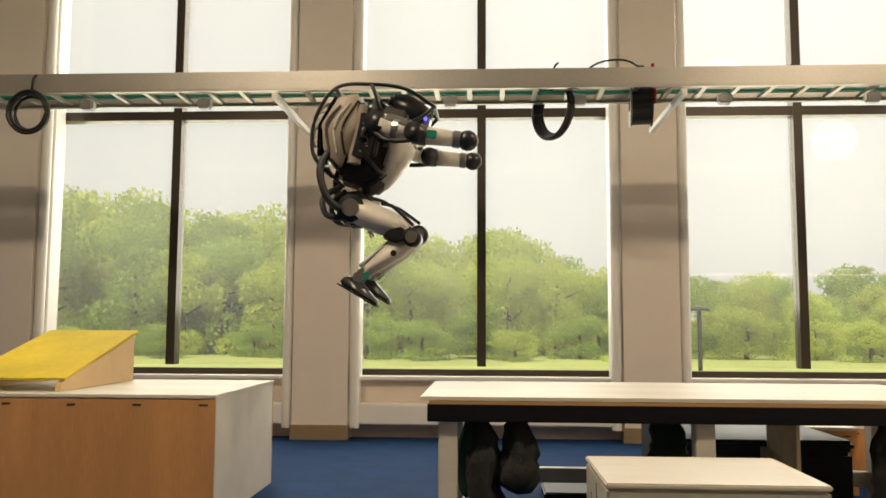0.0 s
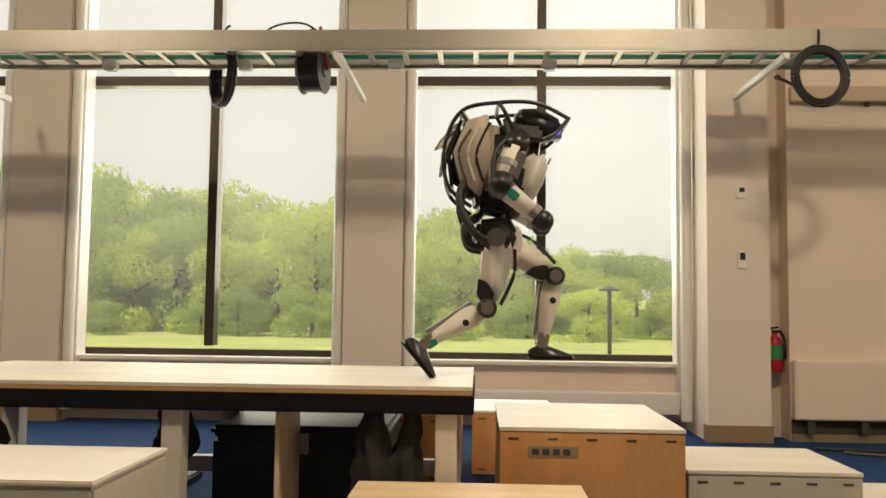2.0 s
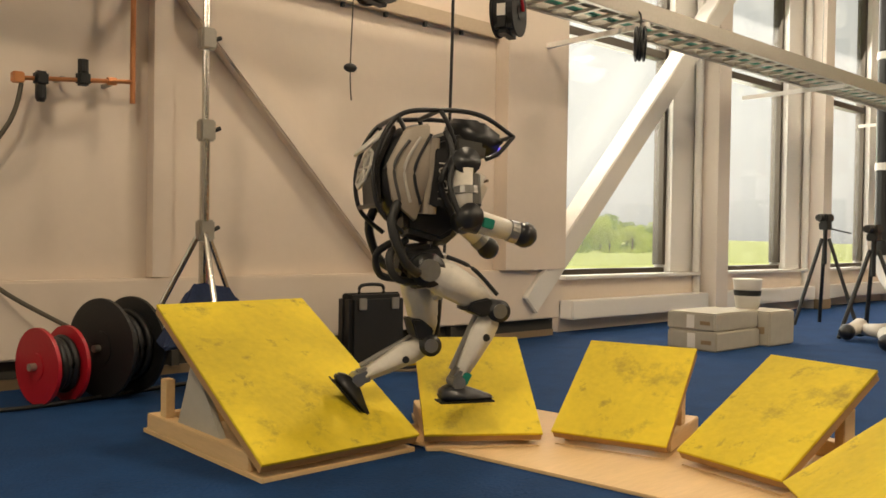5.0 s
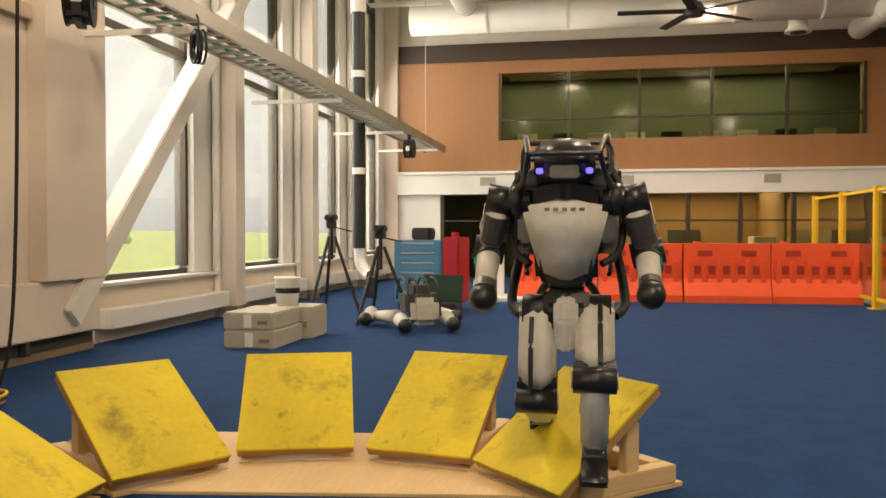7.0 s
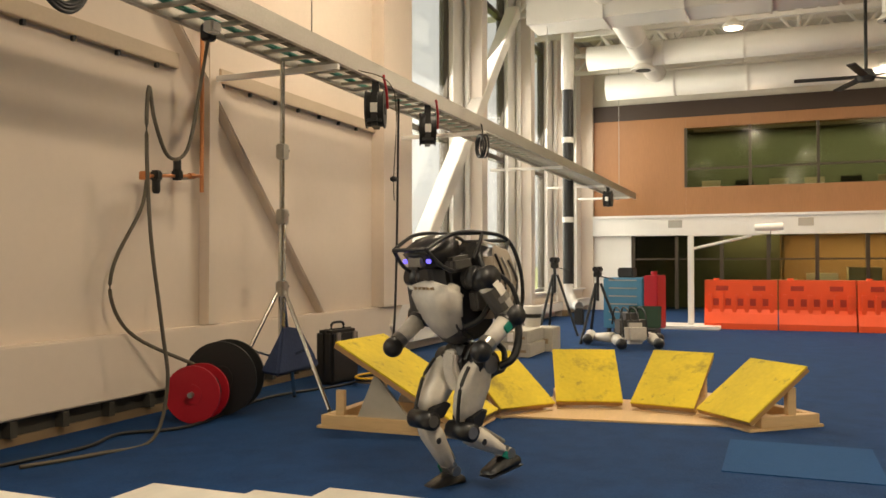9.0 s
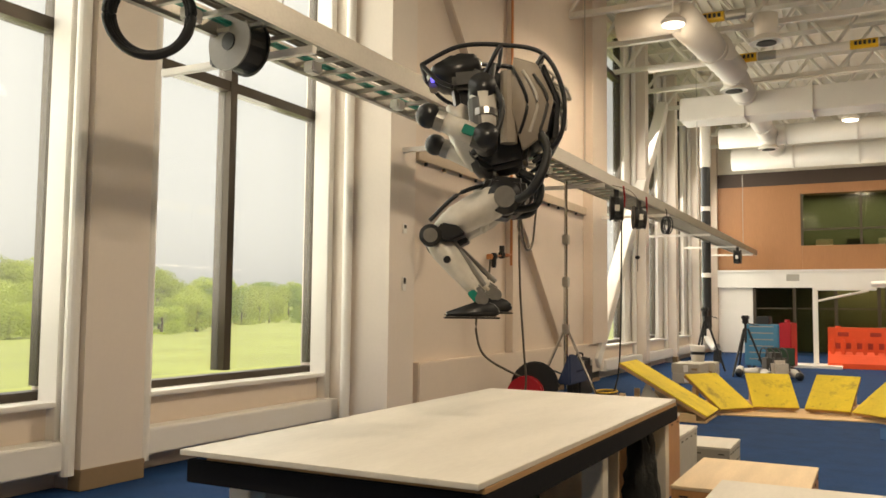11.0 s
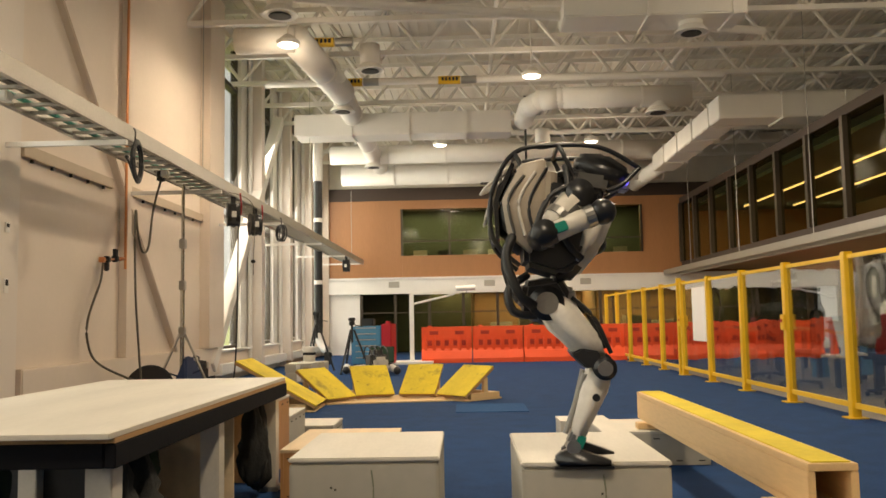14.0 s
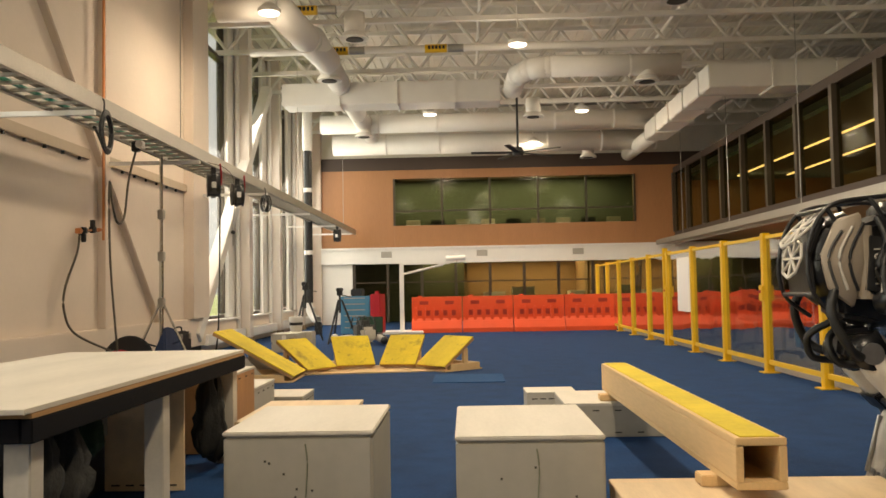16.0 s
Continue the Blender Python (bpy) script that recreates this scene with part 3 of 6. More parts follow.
def cable_tray(y, z, x0, x1, width, label, side):
    """A ladder tray: two side rails, rungs, and hangers."""
    t = thing("cable_tray", pose(0, y, z), label, "cable tray")
    for s, h in ((0, 0.13), (width, 0.13)):
        yy = s * side
        part("rail", box(x0, x1, min(yy, yy + side * 0.015), max(yy, yy + side * 0.015), -h, 0, 0.002), ALU, t, "grey steel side rail")
        part("rail_lip", box(x0, x1, min(yy, yy + side * 0.04), max(yy, yy + side * 0.04), -h - 0.012, -h - 0.001), ALU, t)
    lo, hi = sorted((0.02 * side, width * side))
    n = min(280, int((x1 - x0) / 0.24))
    me = None
    for i in range(n):
        x = x0 + (i + 0.5) * (x1 - x0) / n
        if me is None:
            bm = box(-0.018, 0.018, lo, hi, -0.125, -0.10, 0.002)
            rung = part("rung", bm, ALU, t)
            me = rung.data
        else:
            rung = new("rung", me)
            rung.parent = t
        rung.location = (x, 0, 0)
    return t


tray = cable_tray(5.80, 2.825, -7.0, XB - 0.2, 0.42, "long galvanised ladder cable tray hung along the windows", 1)
for x in (-4.2, -1.3, 1.6, 4.5, 7.4, 10.9, 14.6, 18.0, 21.0):
    part("support_arm", box(x - 0.02, x + 0.02, -0.03, 1.16, -0.21, -0.165, 0.003), TRIM, tray, "white support arm")
for x in (-2.8, -1.9, -0.05, 0.9, 1.95, 3.0, 6.2):
    part("socket", box(x - 0.05, x + 0.05, 0.2, 0.28, -0.21, -0.135, 0.012), TRIM, tray, "white socket box")
part("data_cable", box(-6.9, XB - 1, 0.30, 0.36, -0.098, -0.075, 0.01), TEAL, tray, "teal cable lying in the tray")
for cy, cz in ((0.09, -0.085), (0.15, -0.09), (0.21, -0.082)):
    part("power_cable", box(-6.9, XB - 1, cy - 0.014, cy + 0.014, cz - 0.01, cz + 0.012, 0.006), CABLE, tray, "dark cable lying in the tray")
tray_s = cable_tray(-3.1, 2.35, 2.0, XB - 0.2, 0.5, "galvanised cable tray hung before the offices", -1)


def fence():
    f = thing("guard_fence", pose(0, -0.92, 0), "yellow steel machine guard fence with clear sheets", "fence")
    xs = [3.905 + i * 1.545 for i in range(11)]
    for i, x in enumerate(xs):
        part("post", box(x - 0.045, x + 0.045, -0.045, 0.045, 0, 1.60, 0.006), YELLOW_STEEL, f)
        part("foot_plate", box(x - 0.09, x + 0.09, -0.09, 0.09, 0, 0.012), YELLOW_STEEL, f)
        if i < len(xs) - 1:
            a, b = x + 0.05, xs[i + 1] - 0.05
            part("top_rail", box(a, b, -0.02, 0.02, 1.53, 1.57), YELLOW_STEEL, f)
            part("bottom_rail", box(a, b, -0.02, 0.02, 0.10, 0.15), YELLOW_STEEL, f)
            p = part("sheet", box(a, b, -0.004, 0.004, 0.15, 1.53), MESH_PANEL, f, "clear plastic sheet")
            p.visible_shadow = False
    for x in (xs[2], xs[5]):
        part("latch", box(x - 0.055, x + 0.055, 0.046, 0.075, 0.82, 1.0, 0.008), YELLOW_STEEL, f, "yellow gate latch box")
        part("latch_button", tube((x, 0.075, 0.93), (x, 0.09, 0.93), 0.02, n=10), RED, f)
    part("gate_post", box(xs[5] + 0.20, xs[5] + 0.28, -0.04, 0.04, 0, 1.66, 0.006), YELLOW_STEEL, f)
    part("white_board", box(10.2, 10.95, 0.01, 0.03, 0.6, 1.45, 0.004), TRIM, f, "white board on the fence")
    return f


fence()


def barrier():
    """A water-filled plastic road barrier, 1.2 m long."""
    t = thing("road_barrier", pose(0, 0, 0), "orange plastic road barrier standing end to end", "barrier", "orange road barriers")
    prof = [(-0.24, 0), (-0.24, 0.10), (-0.17, 0.26), (-0.12, 0.34), (-0.11, 0.84), (0.11, 0.84), (0.12, 0.34), (0.17, 0.26), (0.24, 0.10), (0.24, 0)]
    bm = bmesh.new()
    u = [bm.verts.new((x, -0.59, z)) for x, z in prof]
    v = [bm.verts.new((x, 0.59, z)) for x, z in prof]
    for i in range(len(prof)):
        j = (i + 1) % len(prof)
        bm.faces.new((u[i], u[j], v[j], v[i]))
    bm.faces.new(u[::-1])
    bm.faces.new(v)
    part("body", bm, ORANGE, t)
    for i in range(6):
        y = -0.50 + i * 0.2
        part("rib", box(-0.165, -0.108, y - 0.035, y + 0.035, 0.28, 0.60, 0.012), ORANGE, t)
        # notches and slots are raised plates, their shade put into the colour
        part("notch", box(-0.121, -0.108, y + 0.055, y + 0.145, 0.40, 0.52), ORANGE_SHADE, t) if i < 5 else None
    for y in (-0.3, 0.3):
        part("slot", box(-0.126, -0.108, y - 0.1, y + 0.1, 0.66, 0.74), ORANGE_SHADE, t)
    part("cap", tube((0, 0.4, 0.84), (0, 0.4, 0.87), 0.05, n=10), ORANGE, t)
    return t


b0 = barrier()
b0.matrix_world = pose(17.1, 3.24, 0)
for i in range(1, 7):
    copy_thing(b0, pose(17.1 + 0.03 * (i % 2), 3.24 - i * 1.2 - (0.9 if i > 3 else 0), 0, 0, 0, (i % 3 - 1) * 0.8))
for x in (4, 8, 12, 16, 20):
    part("hanger", tube((x, -0.25, 0), (x, -0.25, ZC - 2.36), 0.008, n=6), ALU, tray_s)
for x in (-4.2, 1.6, 7.4, 14.6, 21.0):
    part("hanger", tube((x, 0.21, -0.1), (x, 0.21, ZC - 2.83), 0.006, n=6), ALU, tray)

# ---- table, boxes, cubes, beam ----
def screws(t, x0, x1, y, z0, z1, along="x"):
    for i in range(5):
        x = x0 + 0.06 + (x1 - x0 - 0.12) * i / 4
        for z in (z0 + 0.03, z1 - 0.03):
            if along == "x":
                part("screw", box(x - 0.022, x + 0.022, y - 0.003, y, z - 0.004, z + 0.004), DARK, t)
            else:
                part("screw", box(y - 0.003, y, x - 0.022, x + 0.022, z - 0.004, z + 0.004), DARK, t)


def ply_box(x0, x1, y0, y1, z1, body, top, label, mark=False, group="stepping boxes", end=None):
    t = thing("plywood_box", pose(x0, y0, 0), label, "box", group)
    w, d = x1 - x0, y1 - y0
    part("front_panel", box(0, w, 0, 0.018, 0, z1 - 0.019, 0.002), body, t)
    part("back_panel", box(0, w, d - 0.018, d, 0, z1 - 0.019, 0.002), body, t)
    part("side_panel", box(0, 0.018, 0.0185, d - 0.0185, 0, z1 - 0.019, 0.002), body, t)
    part("side_panel", box(w - 0.018, w, 0.0185, d - 0.0185, 0, z1 - 0.019, 0.002), end or body, t)
    part("lid", box(-0.004, w + 0.004, -0.004, d + 0.004, z1 - 0.0185, z1, 0.003), top, t, "pale plywood lid")
    screws(t, 0, w, 0, 0, z1 - 0.02)
    screws(t, 0, d, 0, 0, z1 - 0.02, "y")
    if mark:
        part("stamp_frame", box(0.12, 0.34, -0.002, 0.0, z1 - 0.13, z1 - 0.08), BRONZE, t, "dark printed stamp")
        for i in range(4):
            part("stamp_bar", box(0.14 + i * 0.045, 0.17 + i * 0.045, -0.004, -0.002, z1 - 0.118, z1 - 0.092), DARK, t)
    return t


def slab_wedge(x, w, d, h0, h1):
    bm = bmesh.new()
    vs = [bm.verts.new((x + a * w, y, z)) for a in (0, 1) for y, z in ((0, 0), (d, 0), (d, h1), (0, h0))]
    for q in ((3, 2, 1, 0), (4, 5, 6, 7), (0, 1, 5, 4), (1, 2, 6, 5), (2, 3, 7, 6), (3, 0, 4, 7)):
        bm.faces.new([vs[i] for i in q])
    return bm


def work_table():
    t = thing("work_table", pose(-0.05, 3.93, 0), "long table with pale plywood top and black rubber edge", "table")
    part("tabletop", box(-0.04, 2.56, 0, 1.12, 0.652, 0.67, 0.002), PLY_PALE, t, "pale scuffed plywood top")
    part("ply_edge", box(0.002, 2.558, -0.003, 1.038, 0.635, 0.651), PLY_EDGE, t)
    part("edge_band", box(-0.006, 2.566, -0.008, 0.03, 0.555, 0.634, 0.004), RUBBER, t, "black rubber front band")
    part("edge_band", box(2.54, 2.567, 0.031, 1.12, 0.555, 0.634, 0.004), RUBBER, t)
    part("edge_band", box(-0.007, 0.02, 0.031, 1.12, 0.555, 0.634, 0.004), RUBBER, t)
    part("apron", box(0.03, 2.53, 0.04, 1.0, 0.58, 0.634), PLY_EDGE, t)
    for x in (0.09, 1.28, 2.45):
        for y in (0.07, 0.93):
            part("leg", box(x - 0.045, x + 0.045, y - 0.045, y + 0.045, 0, 0.58, 0.004), PLY_PALE, t)
            part("foot", box(x - 0.06, x + 0.06, y - 0.06, y + 0.06, 0, 0.03, 0.004), ALU, t)
    part("stretcher", box(0.13, 2.41, 0.90, 0.96, 0.12, 0.20), PLY_PALE, t)


work_table()
ply_box(2.63, 3.43, 4.10, 5.02, 0.485, PLY_ORANGE, PLY_PALE, "orange varnished plywood step box beside the table", True)
ply_box(3.45, 4.19, 4.13, 4.75, 0.31, GREYBOX, PLY_PALE, "grey-brown plywood step box, second step down")
ply_box(4.20, 4.72, 3.90, 4.68, 0.16, GREYBOX, PLY_PALE, "low pale plywood step box, last step down")
ply_box(2.05, 2.95, 3.24, 3.86, 0.29, PLY_ORANGE, PLY, "low plywood box before the table")
ply_box(-2.64, -1.15, 4.19, 5.35, 0.645, PLY_ORANGE, PLY_PALE, "large plywood box with pale side panel", True, end=PLY_PALE)
wedge = thing("yellow_wedge", pose(-2.58, 4.32, 0.646), "yellow painted sloping panel resting on a plywood box", "ramp")
part("panel", box(0, 0.58, 0, 0.95, -0.012, 0.0, 0.002, pose(0, 0, 0.07, 15, 0, 0)), YELLOW, wedge)
for wx in (0.02, 0.53):
    part("side_cheek", slab_wedge(wx, 0.03, 0.9, 0.045, 0.28), PINE, wedge)
ply_box(4.73, 5.25, 4.08, 4.62, 0.045, PLY, PLY_PALE, "flat plywood pad on the carpet")


STREAK = material("green_streak", (0.24, 0.25, 0.17), 0.8)


def big_cube(x0, x1, y0, y1, z, label):
    t = thing("foam_block", pose(x0, y0, 0), label, "block", "grey landing blocks")
    part("body", box(0, x1 - x0, 0, y1 - y0, 0, z - 0.02, 0.01), GREYBOX, t)
    part("top_board", box(-0.003, x1 - x0 + 0.003, -0.003, y1 - y0 + 0.003, z - 0.019, z, 0.005), PLY_PALE, t, "pale top board")
    r = random.Random(int(x0 * 100 + y0 * 10))
    for i in range(6):
        y, zz = r.uniform(0.05, y1 - y0 - 0.1), r.uniform(0.08, z - 0.12)
        part("screw", box(-0.003, 0, y, y + 0.008, zz, zz + 0.008), DARK, t)
    cable("crack", [(-0.001, 0.27, z - 0.05), (-0.001, 0.262, z - 0.13), (-0.001, 0.27, z - 0.26)], 0.003, STREAK, t, "faint greenish scratch")


big_cube(0.63, 1.38, 2.91, 3.51, 0.47, "large grey block with pale top beside the table")
big_cube(0.63, 1.50, 1.99, 2.58, 0.44, "large grey block with pale top in the row")


def balance_beam():
    t = thing("balance_beam", pose(0.39, 1.37, 0.465, 0, 0, 0), "hollow pine beam with a yellow grip strip on top", "beam")
    L, w, h, k = 3.05, 0.185, 0.19, 0.028
    part("board", box(0, L, 0, w, -k - 0.002, -0.002, 0.003), PINE, t)
    part("board", box(0, L, 0, w, -h, -h + k, 0.003), PINE, t)
    part("board", box(0, L, 0, k, -h + k + 0.001, -k - 0.003, 0.003), PINE, t)
    part("board", box(0, L, w - k, w, -h + k + 0.001, -k - 0.003, 0.003), PINE, t)
    part("grip_strip", box(0.02, L - 0.02, 0.02, w - 0.02, -0.0015, 0.003), YELLOW, t, "yellow painted grip strip")
    for i in range(12):
        x = 0.1 + i * 0.25
        part("screw", tube((x, 0.0, -0.05 - 0.09 * (i % 2)), (x, -0.003, -0.05 - 0.09 * (i % 2)), 0.008, n=8), DARK, t)
    for x in (0.25, L - 0.3):
        part("cross_foot", box(x, x + 0.1, -0.06, w + 0.06, -h - 0.045, -h - 0.001, 0.004), PINE, t)


balance_beam()
ply_box(0.15, 0.80, 0.85, 1.95, 0.229, PLY, PLY, "plywood stand under the beam end", group="beam stands")
ply_box(3.05, 3.75, 1.15, 1.87, 0.229, GREYBOX, PLY_PALE, "grey stand with a pale lid under the far beam end", group="beam stands")
ply_box(3.76, 4.1, 1.70, 2.08, 0.22, PLY_PALE, PLY_PALE, "small white box behind the beam stand", group="beam stands")


def hang_bag(x, y, z, h, mat, name, label, wide=0.075):
    """A limp cloth bag, gathered at the top, with hanging folds."""
    t = thing(name, pose(x, y, z), label, "bag", "hanging bags")
    bm, rings, n = bmesh.new(), [], 22
    r = random.Random(int(x * 100))
    ph, lop = r.uniform(0, 6), r.uniform(-0.03, 0.03)
    for i in range(13):
        f = i / 12
        w = wide * (0.25 + 0.95 * math.sin(min(1, f * 1.15) * math.pi * 0.62)) * r.uniform(0.84, 1.16) * (1 if f < 0.95 else 0.55)
        ring = []
        for j in range(n):
            a = j * math.tau / n
            k = 1 + 0.20 * math.sin(5 * a + ph + f * 3) + 0.13 * math.sin(9 * a - f * 5) + r.uniform(-0.07, 0.07)
            ring.append(bm.verts.new((w * k * math.cos(a) + lop * f + 0.012 * math.sin(f * 9 + ph), w * 0.75 * k * math.sin(a), -h * f + 0.012 * math.sin(3 * a + ph))))
        rings.append(ring)
    for u, v in zip(rings, rings[1:]):
        for j in range(n):
            bm.faces.new((u[j], u[(j + 1) % n], v[(j + 1) % n], v[j]))
    bm.faces.new(rings[0])
    bm.faces.new(rings[-1][::-1])
    bmesh.ops.recalc_face_normals(bm, faces=bm.faces)
    smooth(part("sack", bm, mat, t))
    part("strap", tube((0.0, 0, -0.03), (0.01, 0.01, 0.0), 0.008, n=6), mat, t)


hang_bag(0.20, 4.02, 0.585, 0.46, BLACK_CLOTH, "tool_bag", "crumpled black cloth bag hanging under the table", 0.062)
hang_bag(0.38, 4.02, 0.585, 0.36, BLACK_CLOTH, "tool_bag", "crumpled black cloth bag hanging under the table")
hang_bag(1.12, 4.3, 0.585, 0.30, GREEN_CLOTH, "tool_bag", "dark green cloth bag hanging under the table")
hang_bag(2.08, 4.03, 0.585, 0.48, BLACK_CLOTH, "tool_bag", "crumpled black cloth bag hanging under the table")
hang_bag(2.24, 4.03, 0.585, 0.54, BLACK_CLOTH, "tool_bag", "crumpled black cloth bag hanging under the table", 0.062)
hang_bag(0.14, 4.42, 0.585, 0.46, GREEN_CLOTH, "tool_bag", "dark green cloth bag hanging under the table", 0.06)


def trunk(x, y, w, d, h, top, label):
    t = thing("equipment_case", pose(x, y, 0), label, "case", "cases under the table")
    part("body", box(0, w, 0, d, 0, h - 0.06, 0.02), BLACK, t)
    part("lid", box(-0.01, w + 0.01, -0.01, d + 0.01, h - 0.058, h, 0.02), top, t)
    part("latch", box(w / 2 - 0.05, w / 2 + 0.05, -0.025, -0.012, h - 0.13, h - 0.03, 0.004), ALU, t)


trunk(1.25, 4.45, 0.85, 0.9, 0.42, BLACK, "black equipment case standing under the table")
trunk(1.30, 5.5, 0.8, 0.5, 0.44, ALU, "equipment case with a grey metal lid")
side = thing("leaning_panel", pose(1.66, 4.02, 0), "pale plywood panel with screws standing under the table", "panel")
part("sheet", box(0, 0.02, 0, 0.42, 0, 0.57, 0.002), PLY, side)
screws(side, 0, 0.42, 0, 0, 0.57, "y")
ply_box(1.95, 2.44, 5.2, 5.8, 0.40, PLY_ORANGE, PLY_PALE, "wooden crate standing behind the table", group="crates")
ply_box(2.5, 3.0, 5.5, 6.1, 0.38, PLY_ORANGE, TRIM, "wooden crate with a white lid behind the steps", group="crates")
mat_t = thing("black_mat", pose(0.55, 4.9, 0.0), "folded black rubber mat lying on the carpet", "mat")
part("slab", box(0, 0.4, 0, 0.35, 0, 0.05, 0.01), BLACK, mat_t)


# ---- the ring of yellow ramps ----
def ramp(bl, br, tl, tr, z, label, zb=0.075):
    """A yellow plywood panel propped on a wooden base. The corners are plan points of the low and the high edge."""
    bl, br, tl, tr = (Vector((*p, 0)) for p in (bl, br, tl, tr))
    low, high = (bl + br) / 2, (tl + tr) / 2
    up = high - low
    ax = up.normalized()
    w = ((br - bl).length + (tr - tl).length) / 2
    turn = math.degrees(math.atan2(ax.y, ax.x))
    run = up.length
    t = thing("yellow_ramp", pose(low.x, low.y, 0, 0, 0, turn), label, "ramp", "ring of yellow ramps")
    ang = math.degrees(math.atan2(z - zb, run))
    slope = math.hypot(run, z - zb)
    m = pose(0, 0, zb, 0, -ang, 0)
    part("panel", box(0, slope, -w / 2, w / 2, -0.012, 0.0, 0.002, m), YELLOW_WORN, t, "yellow painted panel with dark scuffs")
    part("under_panel", box(0.004, slope - 0.004, -w / 2 + 0.003, w / 2 - 0.003, -0.045, -0.013, 0.002, m), PLY_EDGE, t)
    for s in (-1, 1):
        y = s * (w / 2 - 0.05)
        part("base_rail", box(0.12, run + 0.12, y - 0.035, y + 0.035, 0.02, 0.09, 0.004), PINE, t)
        if w > 0.65:
            bm = bmesh.new()
            tri = ((run * 0.42, 0.091), (run * 0.84, 0.091), (run * 0.70, zb + (z - zb) * 0.70 - 0.05))
            u = [bm.verts.new((px, y - 0.012, pz)) for px, pz in tri]
            v = [bm.verts.new((px, y + 0.012, pz)) for px, pz in tri]
            for q in range(3):
                bm.faces.new((u[q], u[(q + 1) % 3], v[(q + 1) % 3], v[q]))
            bm.faces.new(u[::-1])
            bm.faces.new(v)
            part("gusset", bm, GREYBOX, t, "grey-brown triangular gusset")
            part("prop", box(run * 0.95, run * 0.95 + 0.06, y - 0.02, y + 0.02, 0.09, 0.26, 0.003), PINE, t)
        else:
            part("prop", box(run * 0.72, run * 0.72 + 0.07, y - 0.02, y + 0.02, 0.09, zb + (z - zb) * 0.72 - 0.05, 0.003), PINE, t)
    part("cross_rail", box(run + 0.05, run + 0.12, -w / 2 + 0.09, w / 2 - 0.09, 0.02, 0.09, 0.004), PINE, t)
    part("base_board", box(0.02, run + 0.15, -w / 2 + 0.01, w / 2 - 0.01, 0.0, 0.019, 0.002), PINE, t)
    return t


ramp((6.71, 4.51), (7.44, 4.47), (6.68, 5.41), (7.45, 5.39), 0.59, "large yellow plywood ramp on a pine base")
ramp((7.45, 4.47), (7.88, 4.19), (7.79, 4.95), (8.17, 4.62), 0.42, "yellow plywood ramp with dark scuffs")
ramp((7.93, 4.20), (8.10, 3.72), (8.37, 4.33), (8.57, 3.88), 0.42, "yellow plywood ramp with dark scuffs")
ramp((8.07, 3.67), (8.01, 3.20), (8.65, 3.57), (8.56, 3.10), 0.42, "yellow plywood ramp with a large dark scuff")
ramp((7.99, 3.17), (7.57, 2.84), (8.34, 2.81), (7.88, 2.47), 0.42, "yellow plywood ramp on an open pine base")
pad = thing("ramp_base_sheet", pose(7.95, 4.0, 0.0, 0, 0, 0), "thin plywood sheet lying under the ramps", "board")
part("sheet", box(-0.35, 0.6, -1.0, 0.9, 0.0, 0.014, 0.002, pose(0, 0, 0, 0, 0, 8)), PINE, pad)

# ---- wall fittings ----
def plate(x, z, h):
    t = thing("wall_switch", pose(x, YW - 0.012, z), "small white wall plate with a dark switch", "switch", "wall plates")
    part("plate", box(-0.035, 0.035, 0, 0.011, -h / 2, h / 2, 0.003), TRIM, t)
    part("button", box(-0.02, 0.02, -0.006, 0.0, 0.0, h / 2 - 0.01, 0.002), BLACK, t, "dark switch key")


plate(4.54, 1.38, 0.13)
plate(4.54, 1.90, 0.09)


def extinguisher():
    t = thing("fire_extinguisher", pose(4.858, YN + 0.10, 0.52), "red fire extinguisher with green label hung on the wall", "extinguisher")
    smooth(part("bottle", lathe([(0.055, 0), (0.06, 0.015), (0.06, 0.22), (0.045, 0.26), (0.02, 0.28), (0.02, 0.30)]), RED, t))
    part("label", tube((0, 0, 0.10), (0, 0, 0.21), 0.0615, n=24), GREEN, t, "green printed label")
    part("valve", box(-0.02, 0.05, -0.02, 0.02, 0.30, 0.325, 0.004), BLACK, t)
    part("handle", box(-0.01, 0.09, -0.012, 0.012, 0.33, 0.345, 0.003, pose(0, 0, 0, 0, -10, 0)), BLACK, t)
    cable("hose", [(0.04, -0.02, 0.31), (0.075, -0.03, 0.22), (0.07, -0.03, 0.10)], 0.01, BLACK, t)
    part("wall_hook", box(-0.02, 0.02, 0.05, 0.092, 0.20, 0.24), ALU, t)


extinguisher()


